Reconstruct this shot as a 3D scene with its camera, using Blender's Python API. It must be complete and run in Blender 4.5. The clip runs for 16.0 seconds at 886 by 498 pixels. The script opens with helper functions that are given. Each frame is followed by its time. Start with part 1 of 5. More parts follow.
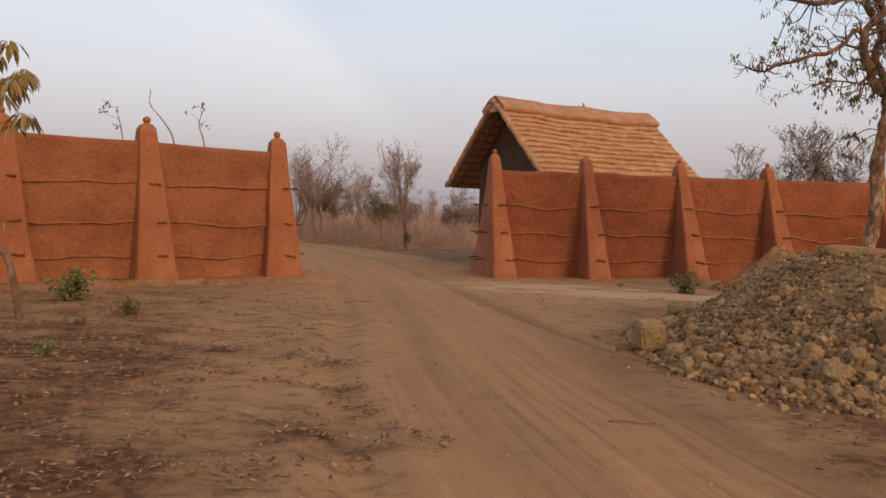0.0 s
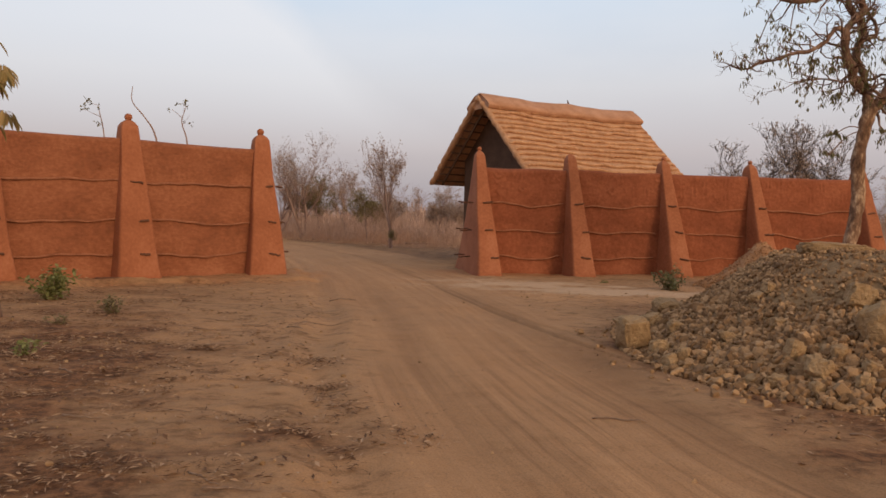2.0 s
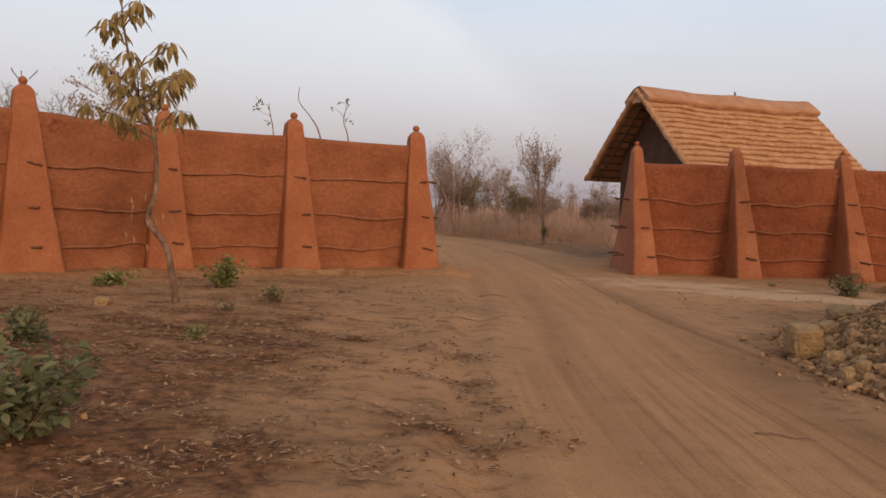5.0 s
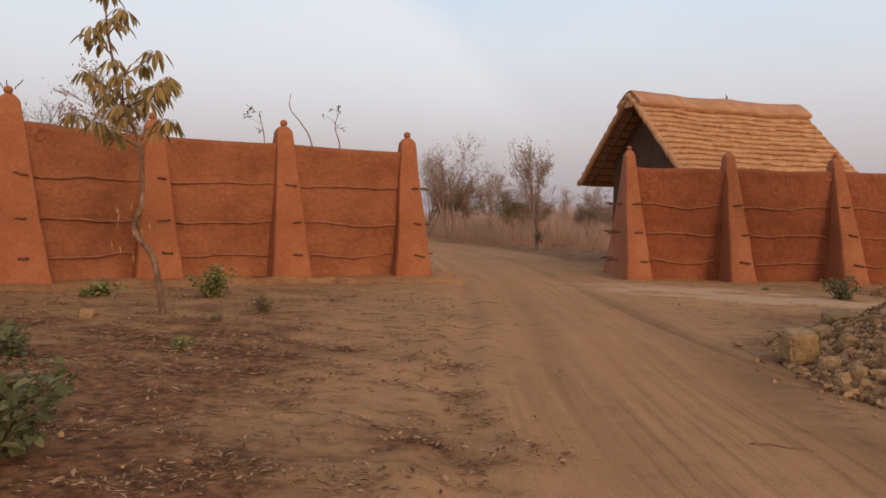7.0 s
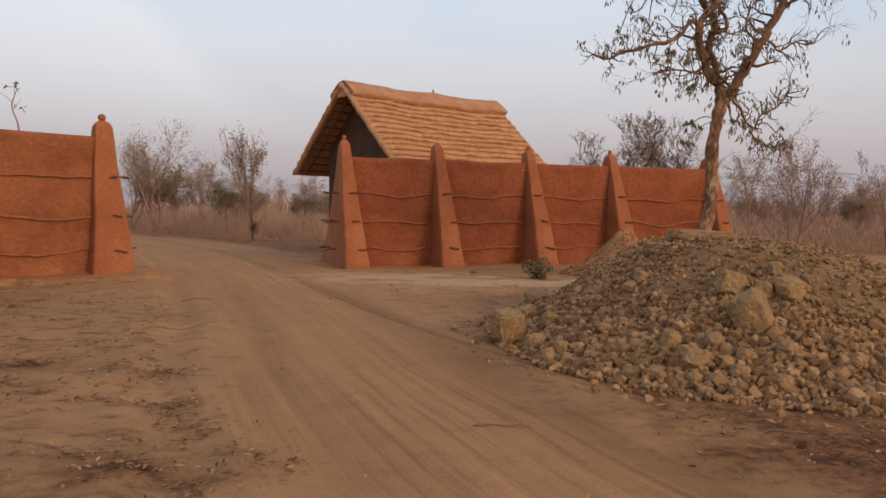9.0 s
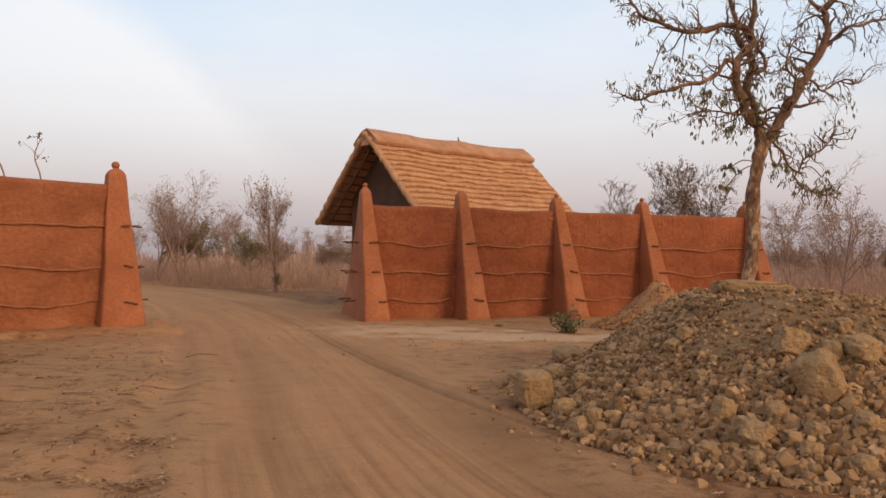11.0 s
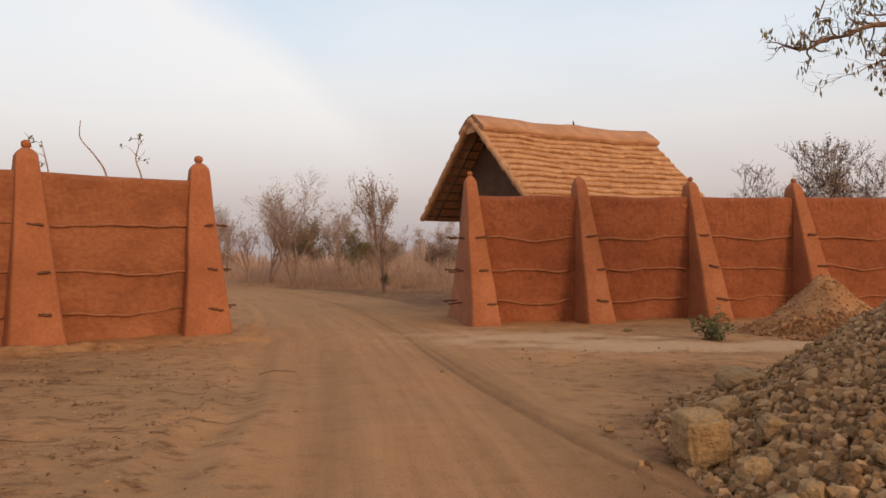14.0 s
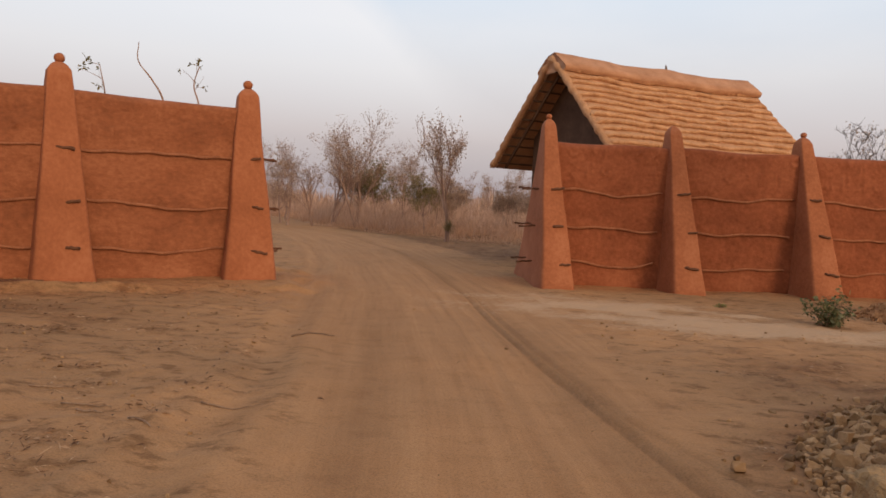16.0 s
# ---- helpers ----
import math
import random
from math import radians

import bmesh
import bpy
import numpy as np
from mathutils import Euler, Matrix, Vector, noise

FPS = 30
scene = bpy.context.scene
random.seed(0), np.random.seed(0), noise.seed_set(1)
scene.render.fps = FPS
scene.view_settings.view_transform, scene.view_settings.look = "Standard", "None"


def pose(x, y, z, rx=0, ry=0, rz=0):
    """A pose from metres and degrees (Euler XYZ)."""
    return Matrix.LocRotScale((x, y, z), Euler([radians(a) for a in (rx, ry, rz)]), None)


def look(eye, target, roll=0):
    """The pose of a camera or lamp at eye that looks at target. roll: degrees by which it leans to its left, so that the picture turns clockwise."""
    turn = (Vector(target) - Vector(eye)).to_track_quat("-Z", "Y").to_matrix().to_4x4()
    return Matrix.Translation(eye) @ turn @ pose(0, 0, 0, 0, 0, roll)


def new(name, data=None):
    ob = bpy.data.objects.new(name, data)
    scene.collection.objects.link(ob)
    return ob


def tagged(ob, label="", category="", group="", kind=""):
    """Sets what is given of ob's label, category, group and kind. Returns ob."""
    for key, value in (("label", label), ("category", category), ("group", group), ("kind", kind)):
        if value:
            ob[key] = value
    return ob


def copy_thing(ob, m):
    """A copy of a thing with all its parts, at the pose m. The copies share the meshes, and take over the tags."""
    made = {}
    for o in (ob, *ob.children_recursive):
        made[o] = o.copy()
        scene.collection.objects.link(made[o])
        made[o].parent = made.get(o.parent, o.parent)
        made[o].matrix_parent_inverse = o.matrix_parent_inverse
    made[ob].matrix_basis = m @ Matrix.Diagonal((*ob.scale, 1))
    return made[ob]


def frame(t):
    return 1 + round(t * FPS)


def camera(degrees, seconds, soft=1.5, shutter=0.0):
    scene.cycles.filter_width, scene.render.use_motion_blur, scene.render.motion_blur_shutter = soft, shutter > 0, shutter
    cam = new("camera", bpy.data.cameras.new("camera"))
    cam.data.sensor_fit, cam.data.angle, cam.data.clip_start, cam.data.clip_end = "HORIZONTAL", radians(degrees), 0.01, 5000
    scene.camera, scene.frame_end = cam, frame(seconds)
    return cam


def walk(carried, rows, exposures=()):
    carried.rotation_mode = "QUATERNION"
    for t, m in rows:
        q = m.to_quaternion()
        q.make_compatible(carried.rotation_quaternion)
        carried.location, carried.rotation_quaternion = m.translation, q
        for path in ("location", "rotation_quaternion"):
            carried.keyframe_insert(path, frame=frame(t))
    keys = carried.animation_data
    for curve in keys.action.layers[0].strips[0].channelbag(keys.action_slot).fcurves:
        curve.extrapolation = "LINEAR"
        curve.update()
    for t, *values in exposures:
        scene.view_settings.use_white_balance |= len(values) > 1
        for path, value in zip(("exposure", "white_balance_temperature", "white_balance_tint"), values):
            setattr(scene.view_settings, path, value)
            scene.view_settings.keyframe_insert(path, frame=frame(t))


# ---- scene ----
cam = camera(59.7, 16.0, soft=1.6)
PATH = [
    (0, (0.601, 0.316, 1.547), (0.43, 2.308, 1.476), 1.4),
    (0.5, (0.603, 0.32, 1.547), (0.448, 2.313, 1.479), 1.4),
    (1, (0.604, 0.316, 1.543), (0.467, 2.31, 1.478), 1.5),
    (1.5, (0.603, 0.319, 1.543), (0.479, 2.314, 1.476), 1.5),
    (2, (0.612, 0.346, 1.543), (0.479, 2.34, 1.467), 1.3),
    (2.5, (0.602, 0.324, 1.542), (0.496, 2.318, 1.429), 0.9),
    (3, (0.6, 0.346, 1.544), (0.491, 2.339, 1.43), 0.8),
    (3.5, (0.601, 0.376, 1.546), (0.45, 2.367, 1.427), 0.5),
    (4, (0.617, 0.412, 1.546), (0.414, 2.399, 1.438), 1.1),
    (4.5, (0.634, 0.445, 1.549), (0.322, 2.417, 1.448), 1.5),
    (5, (0.635, 0.478, 1.542), (0.113, 2.407, 1.445), 1.9),
    (5.2, (0.66, 0.499, 1.529), (0.04, 2.398, 1.426), 1.7),
    (5.8, (0.659, 0.543, 1.54), (-0.078, 2.399, 1.435), 1.7),
    (6.25, (0.659, 0.576, 1.548), (-0.053, 2.443, 1.451), 1.7),
    (6.7, (0.658, 0.609, 1.557), (0.052, 2.513, 1.469), 1.6),
    (7.3, (0.657, 0.653, 1.568), (0.293, 2.618, 1.489), 1.6),
    (7.5, (0.605, 0.68, 1.58), (0.37, 2.665, 1.502), 2.2),
    (8, (0.529, 0.752, 1.574), (0.492, 2.751, 1.512), 1.6),
    (8.5, (0.56, 0.828, 1.561), (0.687, 2.822, 1.48), 1.2),
    (8.7, (0.566, 0.858, 1.558), (0.734, 2.848, 1.468), 0.8),
    (9.3, (0.65, 1.101, 1.54), (0.895, 3.084, 1.445), 0.8),
    (9.75, (0.713, 1.283, 1.527), (1.0, 3.261, 1.443), 0.8),
    (10.2, (0.775, 1.466, 1.514), (1.071, 3.443, 1.455), 0.7),
    (10.8, (0.859, 1.709, 1.496), (1.075, 3.697, 1.494), 0.7),
    (11, (0.823, 1.873, 1.524), (0.958, 3.868, 1.561), 0.6),
    (11.5, (0.902, 2.176, 1.491), (0.888, 4.176, 1.506), 1.7),
    (12, (0.911, 2.573, 1.478), (0.95, 4.573, 1.477), 1.4),
    (12.5, (0.861, 2.928, 1.524), (0.746, 4.924, 1.582), 0.4),
    (13, (0.975, 3.419, 1.509), (0.724, 5.403, 1.558), 1.0),
    (13.5, (0.978, 3.804, 1.47), (0.79, 5.795, 1.508), 1.5),
    (14, (0.939, 4.167, 1.509), (0.779, 6.161, 1.54), -0.5),
    (14.5, (1.006, 4.586, 1.547), (0.766, 6.572, 1.533), 2.2),
    (15, (0.914, 5.009, 1.547), (0.744, 7.0, 1.461), 2.2),
    (15.5, (0.878, 5.518, 1.496), (0.67, 7.506, 1.432), 1.3),
    (16, (0.716, 5.984, 1.569), (0.391, 7.955, 1.46), 2.8),
]
walk(cam, [(t, look(eye, aim, lean)) for t, eye, aim, lean in PATH],
     [(0, 0.0, 6500, 10), (1.8, 0.0, 6500, 10), (3, -0.1, 6500, 10), (4, -0.07, 6500, 10), (5, 0.0, 6500, 10), (8, 0.0, 6500, 10), (8.5, -0.04, 6450, 10), (11, 0.19, 6700, 10), (12, 0.14, 7000, 10), (12.5, 0.18, 7150, 10), (13.3, 0.17, 7100, 10), (14.5, 0.10, 6850, 10), (15, 0.05, 6800, 10), (16, 0.10, 6650, 10)])

# ---- sky and sun ----
SUN_WAY = Vector((0.58, -0.75, 0.29)).normalized()

world = bpy.data.worlds.new("sky")
scene.world = world
world.use_nodes = True


def build_sky():
    nt = world.node_tree
    nt.nodes.clear()
    N, L = nt.nodes.new, nt.links.new
    out, bg = N("ShaderNodeOutputWorld"), N("ShaderNodeBackground")
    co = N("ShaderNodeTexCoord")
    sep = N("ShaderNodeSeparateXYZ")
    L(co.outputs["Generated"], sep.inputs[0])
    # clear dusk sky, belt of haze at the horizon
    ramp = N("ShaderNodeValToRGB")
    stops = [(0.0, (0.33, 0.29, 0.31)), (0.02, (0.38, 0.34, 0.37)), (0.09, (0.53, 0.47, 0.48)),
             (0.17, (0.63, 0.62, 0.645)), (0.27, (0.58, 0.68, 0.80)), (0.5, (0.48, 0.60, 0.78)), (1.0, (0.36, 0.48, 0.68))]
    el = ramp.color_ramp.elements
    while len(el) < len(stops):
        el.new(0.5)
    for e, (p, c) in zip(el, stops):
        e.position, e.color = p, (*c, 1)
    L(sep.outputs["Z"], ramp.inputs[0])
    # a sheet of thin high cloud with one long slanting edge
    dot = N("ShaderNodeVectorMath")
    dot.operation = "DOT_PRODUCT"
    dot.inputs[1].default_value = (-0.643, 0.021, -0.766)
    L(co.outputs["Generated"], dot.inputs[0])
    nz = N("ShaderNodeTexNoise")
    nz.inputs["Scale"].default_value = 5.0
    nz.inputs["Detail"].default_value = 5
    L(co.outputs["Generated"], nz.inputs["Vector"])
    warp = N("ShaderNodeMath")
    warp.operation = "MULTIPLY_ADD"
    warp.inputs[1].default_value = 0.10
    L(nz.outputs["Fac"], warp.inputs[0])
    L(dot.outputs["Value"], warp.inputs[2])
    edge = N("ShaderNodeValToRGB")
    el = edge.color_ramp.elements
    el.new(0.5)
    el.new(0.6)
    for e, (p, v) in zip(el, ((0.02, 0.0), (0.075, 0.72), (0.2, 0.5), (0.5, 0.35))):
        e.position, e.color = p, (v, v, v, 1)
    L(warp.outputs[0], edge.inputs[0])
    wisp = N("ShaderNodeMapRange")
    wisp.inputs["From Min"].default_value, wisp.inputs["From Max"].default_value = 0.35, 0.75
    wisp.inputs["To Max"].default_value = 0.5
    nz2 = N("ShaderNodeTexNoise")
    nz2.inputs["Scale"].default_value = 2.2
    nz2.inputs["Detail"].default_value = 5
    mp = N("ShaderNodeMapping")
    mp.inputs["Scale"].default_value = (1.0, 1.0, 3.0)
    L(co.outputs["Generated"], mp.inputs[0])
    L(mp.outputs[0], nz2.inputs["Vector"])
    L(nz2.outputs["Fac"], wisp.inputs["Value"])
    both = N("ShaderNodeMath")
    both.operation = "MAXIMUM"
    L(edge.outputs[0], both.inputs[0])
    L(wisp.outputs[0], both.inputs[1])
    up = N("ShaderNodeMapRange")
    up.inputs["From Min"].default_value, up.inputs["From Max"].default_value = 0.08, 0.22
    L(sep.outputs["Z"], up.inputs["Value"])
    mul = N("ShaderNodeMath")
    mul.operation = "MULTIPLY"
    L(both.outputs[0], mul.inputs[0])
    L(up.outputs[0], mul.inputs[1])
    cloud = N("ShaderNodeMixRGB")
    cloud.inputs[2].default_value = (0.82, 0.80, 0.81, 1)
    L(mul.outputs[0], cloud.inputs[0])
    L(ramp.outputs[0], cloud.inputs[1])
    # the glow round the low sun behind the walker
    sky = N("ShaderNodeTexSky")
    sky.sky_type = "NISHITA"
    sky.sun_disc = False
    sky.sun_elevation = math.asin(SUN_WAY.z)
    sky.sun_rotation = math.atan2(SUN_WAY.x, SUN_WAY.y)
    sky.dust_density = 3.0
    add = N("ShaderNodeMixRGB")
    add.blend_type = "ADD"
    add.inputs[0].default_value = 0.012
    toward = N("ShaderNodeVectorMath")
    toward.operation = "DOT_PRODUCT"
    toward.inputs[1].default_value = SUN_WAY
    L(co.outputs["Generated"], toward.inputs[0])
    near = N("ShaderNodeMapRange")
    near.inputs["From Min"].default_value, near.inputs["From Max"].default_value = 0.05, 0.95
    near.inputs["To Max"].default_value = 0.85
    L(toward.outputs["Value"], near.inputs["Value"])
    glow = N("ShaderNodeMixRGB")
    glow.inputs[2].default_value = (1.0, 0.72, 0.46, 1)
    L(near.outputs[0], glow.inputs[0])
    L(cloud.outputs[0], glow.inputs[1])
    L(glow.outputs[0], add.inputs[1])
    L(sky.outputs[0], add.inputs[2])
    L(add.outputs[0], bg.inputs[0])
    bg.inputs[1].default_value = 1.0
    L(bg.outputs[0], out.inputs[0])


build_sky()
sun = new("sun", bpy.data.lights.new("sun", "SUN"))
sun.data.energy, sun.data.angle, sun.data.color = 1.35, radians(14), (1.0, 0.72, 0.48)
sun.matrix_world = look(SUN_WAY * 50, (0, 0, 0))


# ---- materials ----
def material(name, colours, rough=0.9, scale=4.0, fine=40.0, bump=0.3, stretch=(1, 1, 1), fine_share=0.35, random_share=0.0,
             island=False, spec=0.25, distance=0.02, translucent=0.0):
    """colours: dark, middle, light. Broad noise picks the colour, fine noise breaks it up and drives the relief."""
    m = bpy.data.materials.new(name)
    m.use_nodes = True
    nt = m.node_tree
    N, L = nt.nodes.new, nt.links.new
    b = nt.nodes["Principled BSDF"]
    b.inputs["Roughness"].default_value = rough
    b.inputs["Specular IOR Level"].default_value = spec
    co, mp = N("ShaderNodeTexCoord"), N("ShaderNodeMapping")
    mp.inputs["Scale"].default_value = stretch
    L(co.outputs["Object"], mp.inputs[0])
    n1, n2 = N("ShaderNodeTexNoise"), N("ShaderNodeTexNoise")
    for n, sc, de in ((n1, scale, 5), (n2, fine, 4)):
        n.inputs["Scale"].default_value, n.inputs["Detail"].default_value = sc, de
        n.inputs["Roughness"].default_value = 0.6
        L(mp.outputs[0], n.inputs["Vector"])
    mixf = N("ShaderNodeMath")
    mixf.operation = "MULTIPLY_ADD"
    mixf.inputs[1].default_value = fine_share
    L(n2.outputs["Fac"], mixf.inputs[0])
    s1 = N("ShaderNodeMath")
    s1.operation = "MULTIPLY"
    s1.inputs[1].default_value = 1 - fine_share - random_share
    L(n1.outputs["Fac"], s1.inputs[0])
    L(s1.outputs[0], mixf.inputs[2])
    value = mixf.outputs[0]
    if random_share:
        src = N("ShaderNodeNewGeometry").outputs["Random Per Island"] if island else N("ShaderNodeObjectInfo").outputs["Random"]
        r = N("ShaderNodeMath")
        r.operation = "MULTIPLY_ADD"
        r.inputs[1].default_value = random_share
        L(src, r.inputs[0])
        L(value, r.inputs[2])
        value = r.outputs[0]
    ramp = N("ShaderNodeValToRGB")
    el = ramp.color_ramp.elements
    el.new(0.5)
    lo, hi = (0.32, 0.68) if not random_share else (0.2, 0.8)
    for e, p, c in zip(el, (lo, 0.5, hi), colours):
        e.position, e.color = p, (*c, 1)
    L(value, ramp.inputs[0])
    L(ramp.outputs[0], b.inputs["Base Color"])
    if bump:
        bp = N("ShaderNodeBump")
        bp.inputs["Strength"].default_value, bp.inputs["Distance"].default_value = bump, distance
        L(n2.outputs["Fac"], bp.inputs["Height"])
        L(bp.outputs[0], b.inputs["Normal"])
    if translucent:
        b.inputs["Transmission Weight"].default_value = 0.0
        tr, mx = N("ShaderNodeBsdfTranslucent"), N("ShaderNodeMixShader")
        L(ramp.outputs[0], tr.inputs[0])
        mx.inputs[0].default_value = translucent
        L(b.outputs[0], mx.inputs[1])
        L(tr.outputs[0], mx.inputs[2])
        L(mx.outputs[0], nt.nodes["Material Output"].inputs["Surface"])
    return m


MUD = material("orange_mud_render", ((0.16, 0.054, 0.026), (0.257, 0.091, 0.043), (0.36, 0.142, 0.073)), 0.93, 0.8, 11, 0.6, (1, 1, 1.5), 0.4, distance=0.03)
# East wall: redder mud, also darkened in colour for the weaker light it gets.
MUD_RED_SHADED = material("shaded_red_mud_render", ((0.15, 0.044, 0.02), (0.235, 0.072, 0.033), (0.325, 0.112, 0.055)), 0.93, 0.9, 11, 0.6, (1, 1, 1.1), 0.42, distance=0.03)
# Pillar mud, made paler to stand in for light on the sloping faces.
MUD_PILLAR_LIT = material("lit_red_mud_pillar", ((0.23, 0.077, 0.034), (0.312, 0.11, 0.051), (0.395, 0.153, 0.078)), 0.92, 1.1, 15, 0.55, (1, 1, 0.9), 0.38, distance=0.022)
RAIL = material("mud_daubed_pole", ((0.16, 0.06, 0.03), (0.265, 0.105, 0.055), (0.36, 0.155, 0.085)), 0.92, 4, 40, 0.4, (1, 1, 1))
POLE = material("weathered_pole", ((0.055, 0.024, 0.014), (0.11, 0.048, 0.027), (0.20, 0.095, 0.055)), 0.9, 5, 60, 0.4, (1, 1, 1))
THATCH = material("straw_thatch", ((0.29, 0.138, 0.07), (0.475, 0.255, 0.135), (0.62, 0.37, 0.21)), 0.9, 3.0, 60, 0.7, (1, 1, 1), 0.5, distance=0.02)
THATCH_OLD = material("straw_thatch_capping", ((0.29, 0.142, 0.078), (0.43, 0.222, 0.128), (0.54, 0.305, 0.188)), 0.92, 1.8, 48, 0.7, (1, 1, 1), 0.45, distance=0.02)
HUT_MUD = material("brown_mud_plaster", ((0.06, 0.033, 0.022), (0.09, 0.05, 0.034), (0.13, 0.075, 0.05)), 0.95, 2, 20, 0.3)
TIMBER = material("dark_timber", ((0.06, 0.03, 0.018), (0.11, 0.06, 0.035), (0.17, 0.1, 0.06)), 0.85, 4, 60, 0.3, (1, 1, 0.2))
STONE = material("quarry_stone", ((0.155, 0.087, 0.041), (0.29, 0.172, 0.086), (0.465, 0.295, 0.156)), 0.92, 3.5, 30, 0.7, (1, 1, 1), 0.35, 0.45, distance=0.02)
STONE_LOOSE = material("quarry_rubble", ((0.11, 0.061, 0.03), (0.255, 0.15, 0.075), (0.445, 0.282, 0.15)), 0.92, 3.5, 30, 0.6, (1, 1, 1), 0.3, 0.5, True, distance=0.02)
BOULDER = material("yellow_boulder", ((0.17, 0.104, 0.052), (0.315, 0.202, 0.104), (0.48, 0.33, 0.182)), 0.93, 3.2, 18, 1.0, (1, 1, 1), 0.5, 0.1, distance=0.05)
RUBBLE_SOIL = material("rubble_soil", ((0.175, 0.105, 0.052), (0.265, 0.164, 0.083), (0.355, 0.228, 0.12)), 0.96, 3.5, 34, 1.0, (1, 1, 1), 0.5, distance=0.04)
RED_GRAVEL = material("red_gravel", ((0.21, 0.10, 0.046), (0.34, 0.172, 0.08), (0.46, 0.255, 0.125)), 0.96, 3, 26, 0.9, (1, 1, 1), 0.5, distance=0.03)
BARK = material("flaking_bark", ((0.05, 0.028, 0.019), (0.20, 0.112, 0.068), (0.60, 0.43, 0.28)), 0.9, 5.0, 14, 1.0, (1, 1, 0.5), 0.5, distance=0.04)
# Far bark, paled towards pink so its colour carries the distance haze.
BARK_HAZED = material("hazed_bark", ((0.21, 0.135, 0.11), (0.30, 0.2, 0.165), (0.39, 0.275, 0.23)), 0.95, 3, 20, 0.2, (1, 1, 0.4), 0.3)
BARK_LIMB = material("dark_limb_bark", ((0.065, 0.038, 0.028), (0.165, 0.096, 0.066), (0.34, 0.22, 0.15)), 0.9, 4.0, 14, 0.8, (1, 1, 0.6), 0.4, distance=0.02)
# Darker bark for the trees behind the wall: backlighting put into the colour.
BARK_BACKLIT = material("backlit_bark", ((0.06, 0.044, 0.038), (0.11, 0.082, 0.07), (0.18, 0.135, 0.115)), 0.95, 3, 20, 0.2, (1, 1, 0.4), 0.3)
TWIG = material("dry_twig", ((0.13, 0.08, 0.055), (0.22, 0.14, 0.095), (0.33, 0.23, 0.16)), 0.95, 4, 30, 0.2, (1, 1, 1), 0.3)
LEAF_DRY = material("dull_leaf", ((0.11, 0.1, 0.045), (0.18, 0.155, 0.075), (0.28, 0.22, 0.115)), 0.75, 3, 20, 0.1, (1, 1, 1), 0.2, 0.5, True, translucent=0.3)
LEAF_SAPLING = material("sapling_leaf", ((0.20, 0.155, 0.055), (0.34, 0.25, 0.10), (0.48, 0.33, 0.15)), 0.7, 3, 20, 0.1, (1, 1, 1), 0.2, 0.5, True, translucent=0.4)
LEAF_GREEN = material("bush_leaf", ((0.115, 0.125, 0.036), (0.22, 0.225, 0.075), (0.34, 0.325, 0.15)), 0.6, 3, 20, 0.1, (1, 1, 1), 0.2, 0.5, True, translucent=0.35)
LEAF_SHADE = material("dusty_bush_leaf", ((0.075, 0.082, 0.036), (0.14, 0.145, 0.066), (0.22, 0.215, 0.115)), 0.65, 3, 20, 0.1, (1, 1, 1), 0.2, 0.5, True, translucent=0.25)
LEAF_OLIVE = material("olive_leaf", ((0.14, 0.115, 0.05), (0.22, 0.175, 0.085), (0.30, 0.235, 0.13)), 0.9, 0.5, 20, 0.1, (1, 1, 1), 0.2, 0.4, True, translucent=0.4)
# Far leaves, with the paling of haze mixed into their colour.
LEAF_HAZED = material("hazed_leaf", ((0.29, 0.195, 0.135), (0.39, 0.275, 0.2), (0.49, 0.36, 0.275)), 0.9, 0.5, 20, 0.1, (1, 1, 1), 0.2, 0.4, True, translucent=0.45)
GRASS = material("dry_grass", ((0.38, 0.215, 0.135), (0.51, 0.31, 0.205), (0.62, 0.41, 0.28)), 0.95, 0.25, 6, 0.0, (1, 1, 1), 0.2, 0.4, True, translucent=0.35)
# Far brush, its pinkish paleness standing in for haze.
BRUSH_HAZED = material("hazed_brush", ((0.34, 0.215, 0.155), (0.45, 0.295, 0.22), (0.55, 0.385, 0.295)), 0.95, 0.1, 4, 0.0, (1, 1, 1), 0.2, 0.5, True, translucent=0.3)
LITTER = material("dead_leaf", ((0.085, 0.04, 0.021), (0.19, 0.10, 0.053), (0.38, 0.245, 0.15)), 0.9, 1.5, 20, 0.0, (1, 1, 1), 0.15, 0.85, True)


